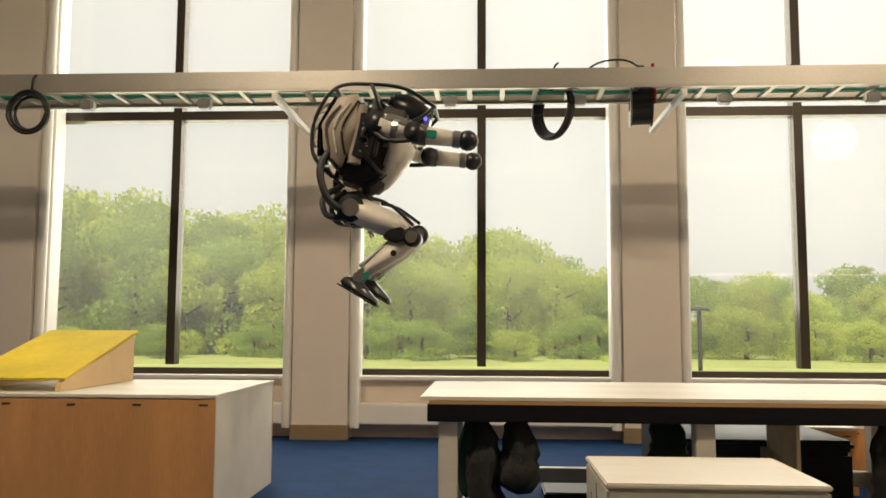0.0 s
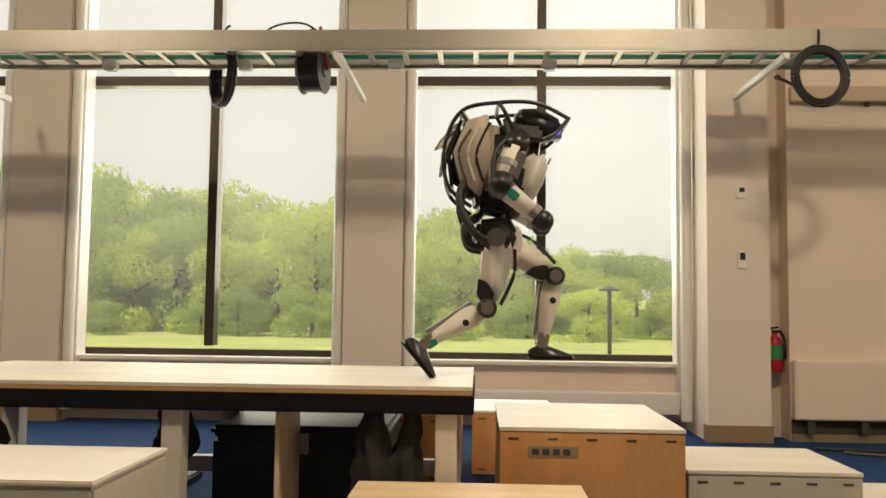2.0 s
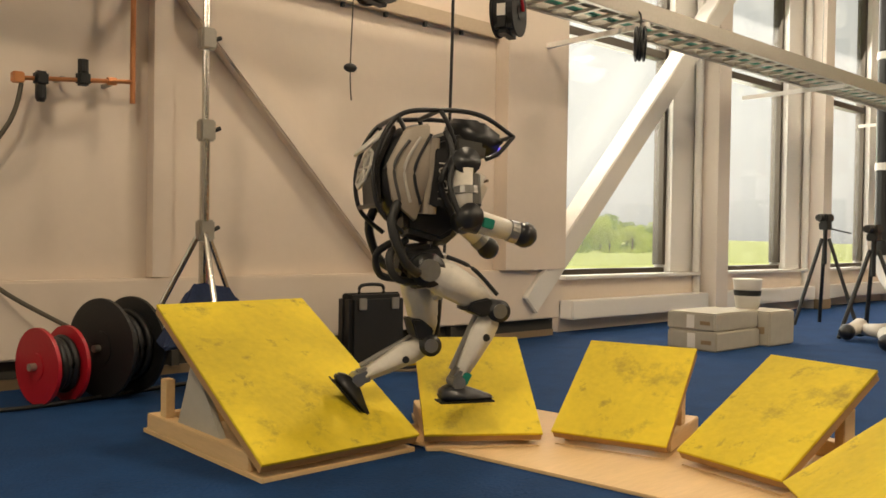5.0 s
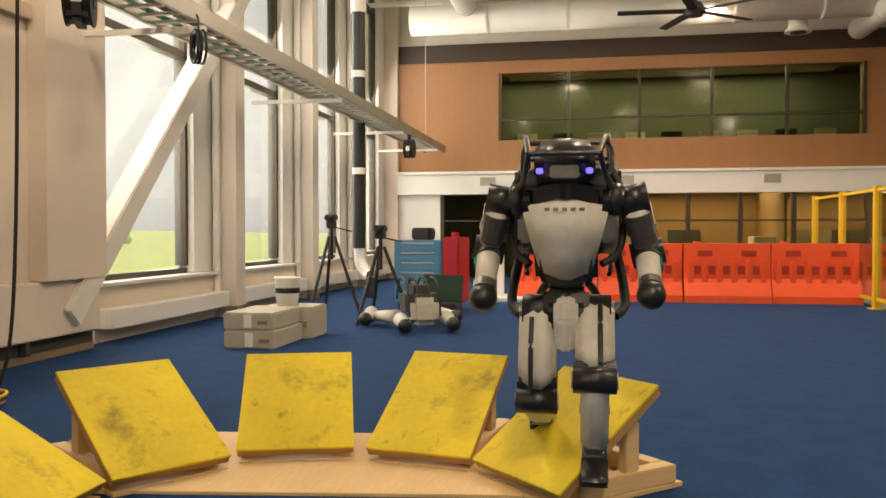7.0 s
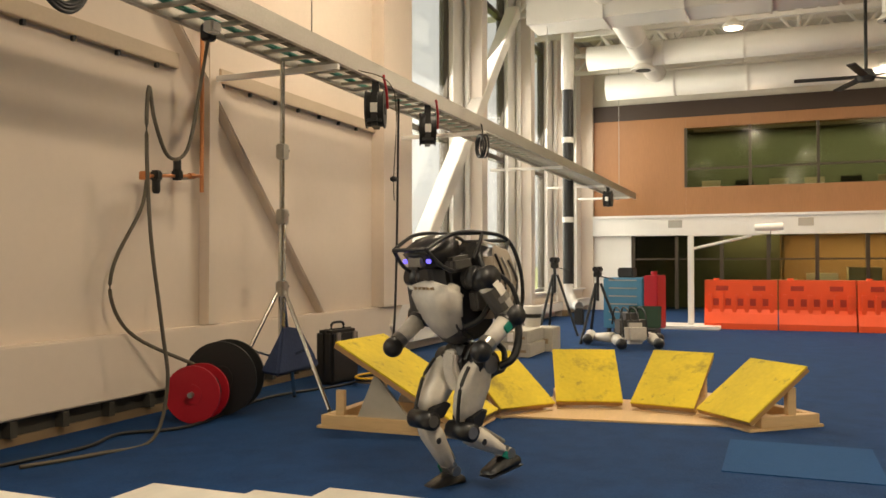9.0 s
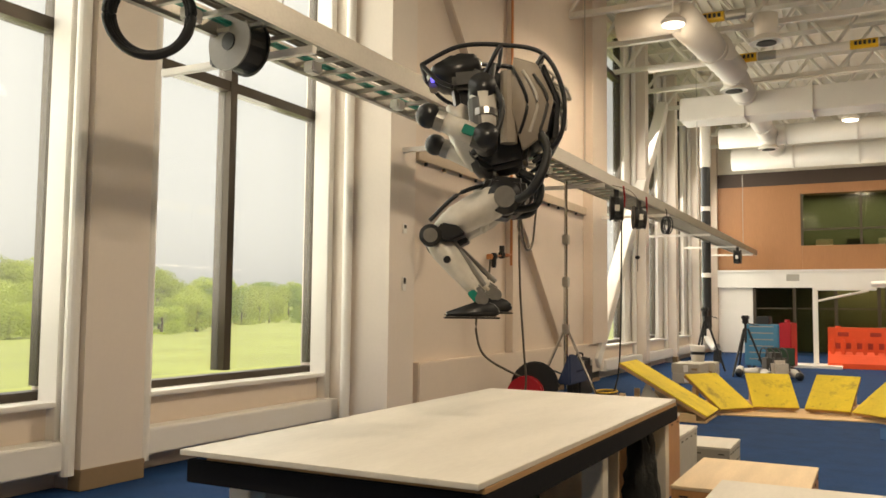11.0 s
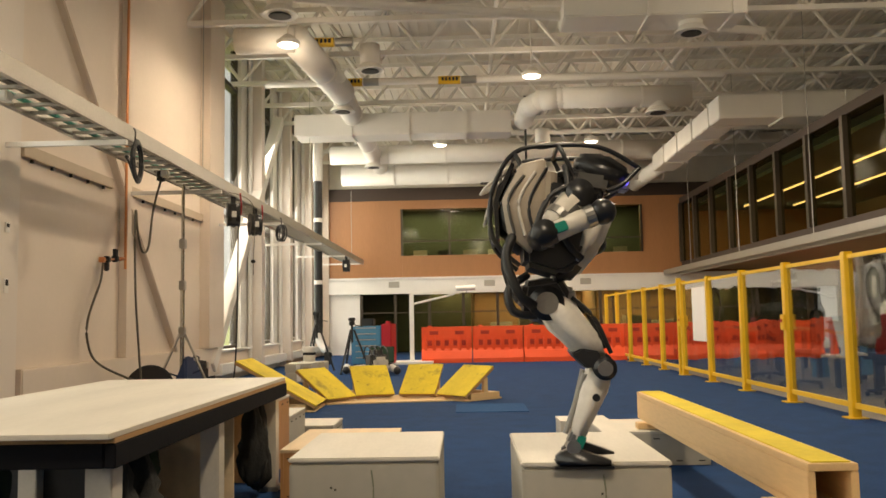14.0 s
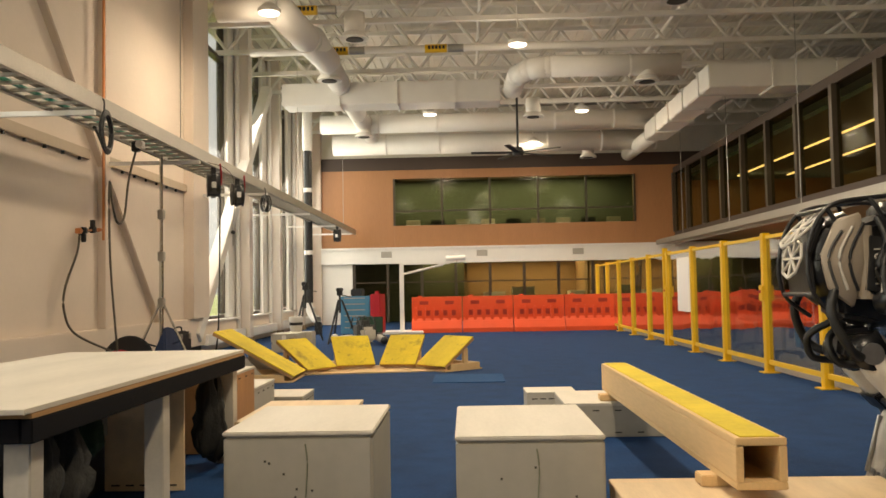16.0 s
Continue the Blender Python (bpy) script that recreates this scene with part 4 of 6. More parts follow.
def hose_tap():
    y = YN - 0.04
    t = thing("air_tap_line", pose(0, 0, 0), "copper air line with black valves on the wall", "pipe")
    part("riser", tube((7.15, y - 0.1, 1.68), (7.15, y - 0.1, ZC), 0.016, n=10), COPPER, t)
    part("branch", tube((6.53, y - 0.1, 1.75), (7.15, y - 0.1, 1.81), 0.013, n=10), COPPER, t)
    part("end_cap", box(6.48, 6.54, y - 0.13, y - 0.07, 1.72, 1.78, 0.006), COPPER, t)
    for x, z in ((6.63, 1.76), (6.86, 1.79)):
        part("valve_body", box(x - 0.035, x + 0.035, y - 0.135, y - 0.065, z - 0.04, z + 0.04, 0.012), BLACK, t)
        part("valve_bowl", lathe([(0.02, 0), (0.03, 0.02), (0.03, 0.09)], 12), BLACK, t).location = (x, y - 0.1, z - 0.13 if x < 6.7 else z + 0.02)
    part("union", tube((7.0, y - 0.1, 1.795), (7.05, y - 0.1, 1.80), 0.024, n=8), COPPER, t)
    for x in (6.75, 7.02):
        part("wall_clip", box(x - 0.01, x + 0.01, y - 0.1, YN + 0.001, 1.77, 1.79), ALU, t)
    cable("hose", [(6.53, y - 0.1, 1.72), (6.47, y - 0.1, 1.5), (6.24, y - 0.08, 1.12), (6.22, y - 0.08, 0.85), (6.40, y - 0.12, 0.6), (6.70, 6.55, 0.38)], 0.013, CABLE, t, "dark air hose")


hose_tap()
drop = thing("drop_cord", pose(0, 0, 0), "looped dark power cord hanging from the cable tray", "cord")
part("plug", box(6.20, 6.28, 6.06, 6.14, 2.58, 2.69, 0.01), BLACK, drop)
cable("cord", [(6.24, 6.1, 2.6), (6.28, 6.2, 2.27), (6.16, 6.2, 1.86), (5.98, 6.2, 1.79), (5.85, 6.2, 2.0), (5.80, 6.2, 2.20), (5.78, 6.2, 1.9), (5.82, 6.2, 1.3), (5.93, 6.2, 0.7), (5.98, 6.2, 0.35), (5.9, 6.25, 0.02), (5.5, 6.3, 0.012), (5.1, 6.45, 0.012)], 0.012, CABLE, drop)
cord2 = thing("drop_cord", pose(0, 0, 0), "straight dark cord hanging from the tray to the floor", "cord")
cable("cord", [(8.95, 5.98, 2.69), (8.96, 5.99, 2.3), (8.94, 6.0, 1.06), (8.9, 6.02, 0.35), (8.82, 6.08, 0.012)], 0.011, BLACK, cord2)
pull = thing("pull_cord", pose(0, 0, 0), "thin pull cord with a dark knob", "cord")
part("knob", add_ball(bmesh.new(), (7.76, 5.47, 1.79), 0.03, 1.3, 1, 0.8, 12), BLACK, pull)
cable("line", [(7.76, 5.79, 2.69), (7.76, 5.47, 2.5), (7.76, 5.47, 1.79), (7.77, 5.47, 1.62)], 0.004, CABLE, pull)
floor_cable = thing("floor_cable", pose(0, 0, 0), "black cable trailing along the wall foot", "cable")
cable("line", [(4.95, 6.6, 0.012), (5.6, 6.5, 0.012), (6.0, 6.6, 0.012), (6.4, 6.35, 0.012), (7.6, 6.55, 0.012), (8.6, 6.3, 0.012), (9.4, 6.5, 0.012)], 0.012, BLACK, floor_cable)


def hose_reel(x, y, r, mat, turn, label, w=0.16):
    t = thing("hose_reel", pose(x, y, r + 0.005, 0, 0, turn), label, "reel", "reels by the wall")
    for s in (-1, 1):
        bm = bmesh.new()
        add_tube(bm, (0, s * w / 2 - 0.01, 0), (0, s * w / 2 + 0.01, 0), r, n=32)
        part("flange", bm, mat, t)
        part("rim", add_tube(bmesh.new(), (0, s * w / 2 - 0.016, 0), (0, s * w / 2 + 0.016, 0), r * 0.35, n=20), mat, t)
    part("hub", tube((0, -w / 2, 0), (0, w / 2, 0), r * 0.45, n=24), mat, t)
    for i in range(4):
        ring = [(r * (0.62 + 0.05 * (i % 2)) * math.cos(a), -w / 2 + 0.03 + i * (w - 0.06) / 3, r * (0.62 + 0.05 * (i % 2)) * math.sin(a)) for a in (k * math.tau / 14 for k in range(14))]
        cable("wound_hose", ring, 0.02, BLACK, t, closed=True)
    part("axle", tube((0, -w / 2 - 0.05, 0), (0, w / 2 + 0.05, 0), 0.02, n=10), ALU, t)


hose_reel(6.58, 6.44, 0.20, RED, -76, "red plastic hose reel standing on the carpet")
hose_reel(6.92, 6.46, 0.27, BLACK, -72, "large black cable reel standing by the wall", 0.2)


def light_stand():
    t = thing("crank_stand", pose(7.31, 6.22, 0), "tall chromed crank stand with spread legs and blue sandbag", "stand")
    part("lower_tube", tube((0, 0, 0.35), (0, 0, 1.5), 0.028, n=12), CHROME, t)
    part("upper_tube", tube((0, 0, 1.5), (0, 0, 2.70), 0.02, n=12), CHROME, t)
    for z in (0.92, 1.48, 1.99):
        part("clamp", box(-0.04, 0.05, -0.035, 0.035, z - 0.06, z + 0.06, 0.01), ALU, t)
        part("crank", tube((0.05, 0, z), (0.09, 0.0, z + 0.02), 0.012, n=8), BLACK, t)
    for a in (20, 140, 260):
        c, s = math.cos(radians(a)), math.sin(radians(a))
        part("leg", tube((0.03 * c, 0.03 * s, 0.9), (0.48 * c, 0.48 * s, 0.015), 0.016, n=8), CHROME, t)
        part("strut", tube((0.02 * c, 0.02 * s, 0.38), (0.25 * c, 0.25 * s, 0.46), 0.01, n=6), CHROME, t)
        part("foot", add_ball(bmesh.new(), (0.48 * c, 0.48 * s, 0.018), 0.018, seg=10), BLACK, t)
    bm = bmesh.new()
    pts = [(-0.28, 0.02, 0.30), (0.26, -0.05, 0.32), (0.12, -0.1, 0.62), (-0.10, -0.08, 0.66), (-0.3, -0.16, 0.28), (0.28, -0.2, 0.30)]
    vs = [bm.verts.new(p) for p in pts]
    bmesh.ops.convex_hull(bm, input=vs)
    bmesh.ops.bevel(bm, geom=bm.edges[:], offset=0.02, segments=2, affect="EDGES")
    part("sandbag", bm, NAVY, t, "dark blue cloth sandbag slung on the legs")


light_stand()


def floor_case(x, y, turn):
    t = thing("equipment_case", pose(x, y, 0, 0, 0, turn), "black plastic equipment case standing by the wall", "case")
    part("body", box(-0.22, 0.22, -0.1, 0.1, 0.0, 0.5, 0.03), BLACK, t)
    part("rim", box(-0.23, 0.23, -0.012, 0.012, 0.005, 0.51, 0.01), BLACK, t)
    cable("handle", [(-0.1, 0, 0.5), (-0.08, 0, 0.56), (0.08, 0, 0.56), (0.1, 0, 0.5)], 0.012, BLACK, t)
    for s in (-1, 1):
        part("latch", box(s * 0.13 - 0.03, s * 0.13 + 0.03, -0.115, -0.10, 0.40, 0.48, 0.004), ALU, t)


floor_case(8.7, 6.5, -6)
coilf = thing("cable_coil", pose(8.75, 6.15, 0.02), "loose coil of orange and black cable on the carpet", "cable")
for i in range(3):
    cable("loop", [((0.2 + 0.015 * i) * math.cos(a), 0.14 * math.sin(a), 0.012 + 0.02 * i) for a in (k * math.tau / 12 for k in range(12))], 0.01, (BRONZE, BLACK, YELLOW_STEEL)[i], coilf, closed=True)


def hung_coil(x, z, r, label, turns=6, plug=True, y=5.78, turn=0):
    t = thing("cable_coil", pose(x, y, z, 0, 0, turn), label, "cable", "coils on the tray")
    rnd = random.Random(int(x * 77))
    for i in range(turns):
        rr, dy = r * rnd.uniform(0.80, 1.06), rnd.uniform(-0.035, 0.035)
        cable("loop", [(rr * math.cos(a) * rnd.uniform(0.97, 1.03), dy, -r + rr * math.sin(a) * 1.04) for a in (k * math.tau / 14 for k in range(14))], 0.011, BLACK, t, closed=True)
    cable("tie", [(0, 0, -0.02), (0.01, 0, 0.10), (0.02, 0.03, 0.14)], 0.008, BLACK, t)
    if plug:
        cable("tail", [(-r * 0.3, 0, -r * 1.7), (-r * 1.1, 0, -r * 1.25), (-r * 1.5, 0, -r * 1.1)], 0.011, BLACK, t)
        part("plug", box(-r * 1.62, -r * 1.45, -0.018, 0.018, -r * 1.14, -r * 1.0, 0.006), BLACK, t)


hung_coil(4.70, 2.68, 0.18, "thick black cable coil hung from the cable tray", turn=8)
hung_coil(0.72, 2.83, 0.215, "black cable coil hung from the cable tray", 13, False, 6.14, -56)
hung_coil(-3.1, 2.68, 0.15, "black cable coil hung from the cable tray", plug=False)
hung_coil(10.8, 2.60, 0.13, "small black cable coil hung from the cable tray", plug=False, turn=40)


def cord_reel(x, z, label, turn=0, red=True, y=5.85):
    t = thing("cord_reel", pose(x, y, z, 0, 0, turn), label, "reel", "reels on the tray")
    part("drum", tube((0, -0.07, -0.15), (0, 0.07, -0.15), 0.15, n=28), BLACK, t)
    for s in (-1, 1):
        part("flange", tube((0, s * 0.075 - 0.006, -0.15), (0, s * 0.075 + 0.006, -0.15), 0.165, n=28), CONCRETE if s > 0 and x < 2 else BLACK, t)
    part("hub_cap", tube((0, -0.088, -0.15), (0, 0.088, -0.15), 0.05, n=20), BLACK, t)
    part("bracket", box(-0.03, 0.03, -0.03, 0.03, -0.05, 0.14, 0.006), BLACK, t)
    if x > 5:
        part("housing", box(-0.15, 0.13, -0.062, 0.062, -0.31, -0.02, 0.035), BLACK, t, "rounded black housing")
        part("label", box(-0.155, -0.151, -0.03, 0.03, -0.2, -0.12), TRIM, t, "white label")
    part("socket_block", box(0.08, 0.19, -0.06, 0.06, -0.26, -0.06, 0.015), BLACK, t)
    cable("grip", [(0.19, 0, -0.08), (0.23, 0, -0.1), (0.23, 0, -0.2), (0.19, 0, -0.22)], 0.01, BLACK, t)
    if red:
        cable("strap", [(-0.12, -0.08, 0.12), (-0.05, -0.1, -0.02), (0.02, -0.1, -0.14)], 0.012, RED, t, "red hanging strap")


cord_reel(1.36, 2.79, "black cord reel hung edge-on from the tray, red strap", 84, True, 6.12)
cord_reel(8.2, 2.60, "black cord reel hung from the tray", 20)
cord_reel(9.35, 2.60, "black cord reel hung from the tray", 25)
cord_reel(18.8, 2.60, "black cord reel hung from the far end of the tray", 0, False)
arc = thing("tray_cable", pose(0, 0, 0), "black cable arching over the cable tray", "cable")
cable("arch", [(0.9, 6.2, 2.84), (1.05, 6.2, 2.98), (1.28, 6.2, 3.0), (1.46, 6.2, 2.86)], 0.008, BLACK, arc)

# ---- the far corner: foam boxes, tripods, pipe, tool chest, dormant robot, gantry ----
for x, y, z, w, d, h in ((11.35, 5.38, 0, 0.72, 0.46, 0.16), (11.36, 5.4, 0.162, 0.71, 0.45, 0.15), (12.09, 5.3, 0, 0.45, 0.5, 0.3)):
    t = thing("foam_box", pose(x, y, z), "grey taped packing box stacked by the window", "box", "packing boxes")
    part("body", box(0, w, 0, d, 0, h, 0.012), GREYBOX, t)
    part("tape", box(-0.002, 0.0, d * 0.42, d * 0.58, 0.02, h - 0.02), TRIM, t)
    part("print_bar", box(-0.004, -0.001, d * 0.1, d * 0.3, h * 0.35, h * 0.55), BRONZE, t)
bucket = thing("white_bucket", pose(12.25, 5.6, 0.301), "white plastic bucket with a dark label on a box", "bucket")
smooth(part("pail", lathe([(0.10, 0), (0.125, 0.26), (0.13, 0.27), (0.115, 0.272)]), TRIM, bucket))
part("label", lathe([(0.1145, 0.12), (0.1195, 0.17)]), BLACK, bucket)


def tripod(x, y, h, label):
    t = thing("camera_tripod", pose(x, y, 0), label, "tripod", "tripods by the window")
    for a in (30, 150, 270):
        c, s = math.cos(radians(a)), math.sin(radians(a))
        part("leg", tube((0.04 * c, 0.04 * s, h * 0.78), (0.36 * c, 0.36 * s, 0.01), 0.02, n=8), BLACK, t)
    part("column", tube((0, 0, h * 0.55), (0, 0, h * 0.88), 0.022, n=10), BLACK, t)
    part("head", box(-0.06, 0.06, -0.05, 0.05, h * 0.86, h * 0.93, 0.01), BLACK, t)
    part("camera_body", box(-0.09, 0.09, -0.06, 0.06, h * 0.93, h, 0.015), BLACK, t)
    part("lens", tube((-0.09, 0, h * 0.965), (-0.18, 0, h * 0.965), 0.035, n=12), BLACK, t)
    part("pan_bar", tube((0, 0, h * 0.88), (0.18, -0.2, h * 0.83), 0.008, n=6), BLACK, t)


tripod(14.4, 5.85, 1.22, "black camera tripod with a camera by the window")
tripod(13.5, 5.0, 1.08, "black camera tripod with a small camera")
vent = thing("exhaust_pipe", pose(17.2, 6.3, 0), "tall dark exhaust pipe ending in a pale flexible elbow", "pipe")
part("pipe_run", tube((0, 0, 0.75), (0, 0, 4.4), 0.10, n=18), BLACK, vent)
part("upper_run", tube((0, 0, 4.4), (0, 0, ZC), 0.12, n=18), WHITE, vent, "white upper pipe")
for z in (1.9, 3.4):
    part("collar", tube((0, 0, z), (0, 0, z + 0.1), 0.112, n=18), TRIM, vent)
cable("elbow", [(0, 0, 0.8), (0, -0.02, 0.55), (-0.08, -0.15, 0.36), (-0.2, -0.25, 0.34)], 0.09, TRIM, vent, "pale flexible elbow")
part("stand", box(-0.28, -0.12, -0.33, -0.17, 0.0, 0.30, 0.02), BLACK, vent)
chest = thing("tool_chest", pose(15.3, 4.95, 0, 0, 0, -8), "blue steel tool chest with red side and clutter on top", "cabinet")
part("body", box(-0.25, 0.25, -0.4, 0.25, 0.10, 0.90, 0.015), TEALP, chest)
part("side", box(-0.25, 0.25, -0.62, -0.405, 0.1, 0.94, 0.015), RED, chest, "red end cabinet")
for i in range(6):
    part("drawer", box(-0.262, -0.251, -0.37, 0.22, 0.14 + i * 0.125, 0.25 + i * 0.125, 0.004), TEALP, chest)
    part("drawer_pull", box(-0.275, -0.263, -0.3, 0.15, 0.225 + i * 0.125, 0.245 + i * 0.125), ALU, chest)
for x in (-0.18, 0.18):
    for y in (-0.5, 0.18):
        part("caster", tube((x, y - 0.02, 0.05), (x, y + 0.02, 0.05), 0.05, n=12), BLACK, chest)
part("box_on_top", box(-0.15, 0.1, -0.2, 0.05, 0.902, 1.06, 0.02), BLACK, chest)
part("lamp_on_top", tube((0, -0.5, 0.942), (0, -0.5, 1.0), 0.05, n=12), RED, chest)

heap = thing("dormant_robot", pose(13.2, 4.55, 0, 0, 0, 30), "second white and black robot lying folded on the floor", "robot")
rr = random.Random(5)
part("torso", box(-0.32, 0.05, -0.18, 0.18, 0.10, 0.46, 0.09), ROBOT_GREY, heap)
part("chest_plate", box(-0.40, -0.2, -0.15, 0.15, 0.06, 0.34, 0.06), SHELL, heap)
for i in range(4):
    a = -0.16 + i * 0.11
    cable("cage_bar", [(-0.36, a, 0.15), (-0.26, a, 0.46), (-0.02, a, 0.52), (0.10, a, 0.30)], 0.012, BLACK, heap)
for i, (x0, y0, x1, y1) in enumerate(((0.0, 0.2, 0.5, 0.34), (0.5, 0.34, 0.15, 0.5), (0.0, -0.2, 0.48, -0.36), (0.48, -0.36, 0.1, -0.5), (-0.3, 0.25, -0.62, 0.3), (-0.3, -0.25, -0.62, -0.2))):
    smooth(part("limb", tube((x0, y0, 0.12), (x1, y1, 0.09), 0.075, 0.05, n=14), SHELL, heap))
    smooth(part("joint", add_ball(bmesh.new(), (x1, y1, 0.09), 0.075, seg=12), ROBOT_BLACK, heap))
mon = thing("field_monitor", pose(14.6, 4.55, 0), "open dark field monitor case on the floor", "monitor")
part("case_base", box(-0.2, 0.2, -0.25, 0.25, 0, 0.14, 0.02), BLACK, mon)
part("case_lid", box(-0.02, 0.02, -0.25, 0.25, 0, 0.34, 0.01, pose(0.2, 0, 0.14, 0, 18, 0)), GREEN_CLOTH, mon)
gantry = thing("jib_crane", pose(16.9, 4.05, 0), "white floor-standing jib crane with a long arm", "crane")
part("base_plate", box(-0.45, 0.45, -0.5, 0.5, 0, 0.06, 0.01), TRIM, gantry)
part("mast", box(-0.05, 0.05, -0.05, 0.05, 0.06, 1.60, 0.01), TRIM, gantry)
part("jib_arm", box(-0.04, 0.04, -1.15, 0.05, 1.602, 1.68, 0.01), TRIM, gantry)
part("stay", tube((0, -0.02, 1.38), (0, -1.0, 1.60), 0.025, n=10), TRIM, gantry)
part("winch", tube((0, -1.05, 1.73), (0, -1.5, 1.75), 0.06, n=12), TRIM, gantry)
part("hoist_rope", tube((0, -1.3, 1.68), (0, -1.3, 1.3), 0.006, n=6), BLACK, gantry)
for i in range(5):
    x, y = 8.2 + i * 1.7, -2.5 - (i % 2) * 0.5
    t = thing("work_bench", pose(x, y, 0, 0, 0, 5 * i), "cluttered workshop bench behind the fence", "bench", "benches behind the fence")
    part("bench_top", box(-0.6, 0.6, -0.35, 0.35, 0.72, 0.76, 0.006), PLY_EDGE, t)
    for sx in (-0.54, 0.54):
        for sy in (-0.29, 0.29):
            part("bench_leg", box(sx - 0.03, sx + 0.03, sy - 0.03, sy + 0.03, 0, 0.72), BLACK, t)
    part("monitor", box(-0.3, 0.25, 0.02, 0.06, 0.86, 1.2, 0.01), BLACK, t)
    part("monitor_foot", box(-0.1, 0.1, -0.05, 0.12, 0.761, 0.859, 0.01), BLACK, t)
    part("tool_box", box(0.3, 0.52, -0.2, 0.1, 0.761, 0.95, 0.02), (RED, TEALP, ALU)[i % 3], t)
    part("bin", lathe([(0.14, 0), (0.17, 0.4)]), (GREYBOX, TEALP)[i % 2], t).location = (0.85, 0.1, 0)



def swivel_chair(x, y, turn):
    t = thing("office_chair", pose(x, y, 0, 0, 0, turn), "black swivel chair behind the yellow fence", "chair", "chairs behind the fence")
    part("seat", box(-0.24, 0.24, -0.24, 0.24, 0.44, 0.52, 0.03), BLACK_CLOTH, t)
    part("backrest", box(-0.22, 0.22, 0.20, 0.26, 0.60, 1.05, 0.025), BLACK_CLOTH, t)
    part("back_bar", box(-0.03, 0.03, 0.235, 0.275, 0.46, 0.66, 0.006), BLACK, t)
    part("column", tube((0, 0, 0.08), (0, 0, 0.44), 0.03, n=10), ALU, t)
    for k in range(5):
        c, q = math.cos(k * math.tau / 5), math.sin(k * math.tau / 5)
        part("foot", tube((0, 0, 0.09), (0.28 * c, 0.28 * q, 0.06), 0.018, n=8), BLACK, t)
        part("caster", add_ball(bmesh.new(), (0.28 * c, 0.28 * q, 0.03), 0.03, seg=8), BLACK, t)


for x, y, a in ((6.3, -1.9, 30), (7.5, -2.3, -60), (8.9, -1.8, 140), (10.6, -2.0, 80), (12.3, -1.9, 10)):
    swivel_chair(x, y, a)


def tool_cart(x, y, turn, mat, label):
    t = thing("tool_cart", pose(x, y, 0, 0, 0, turn), label, "cart", "carts behind the fence")
    part("body", box(-0.35, 0.35, -0.25, 0.25, 0.12, 0.85, 0.015), mat, t)
    part("top", box(-0.37, 0.37, -0.27, 0.27, 0.852, 0.885, 0.008), BLACK, t)
    for k in range(4):
        part("drawer", box(-0.31, 0.31, 0.251, 0.262, 0.17 + k * 0.17, 0.32 + k * 0.17, 0.004), mat, t)
        part("drawer_pull", box(-0.2, 0.2, 0.263, 0.276, 0.285 + k * 0.17, 0.30 + k * 0.17), ALU, t)
    for sx in (-0.28, 0.28):
        for sy in (-0.18, 0.18):
            part("caster", tube((sx - 0.02, sy, 0.055), (sx + 0.02, sy, 0.055), 0.055, n=12), BLACK, t)
    part("case_on_top", box(-0.2, 0.15, -0.15, 0.12, 0.886, 1.05, 0.02), BLACK, t)


tool_cart(6.9, -3.0, 8, ROBOT_GREY, "dark grey steel tool cart with a case on top")
tool_cart(9.7, -2.9, -6, TEALP, "blue steel tool cart with a case on top")

# ---- outdoors ----
gm = bmesh.new()
nx, ny = 40, 30
vs = {}
for i in range(nx + 1):
    for j in range(ny + 1):
        x, y = -300 + 700 * i / nx, YG + 0.35 + 500 * (j / ny) ** 2
        far_rise = max(0.0, (y - 70) / 400) * 6
        vs[i, j] = gm.verts.new((x, y, -0.75 + 0.25 * noise.noise(Vector((x / 25, y / 18, 0))) + far_rise))
for i in range(nx):
    for j in range(ny):
        gm.faces.new((vs[i, j], vs[i + 1, j], vs[i + 1, j + 1], vs[i, j + 1]))
structure("ground", gm, GRASS, "rough green meadow outside the windows", "ground")


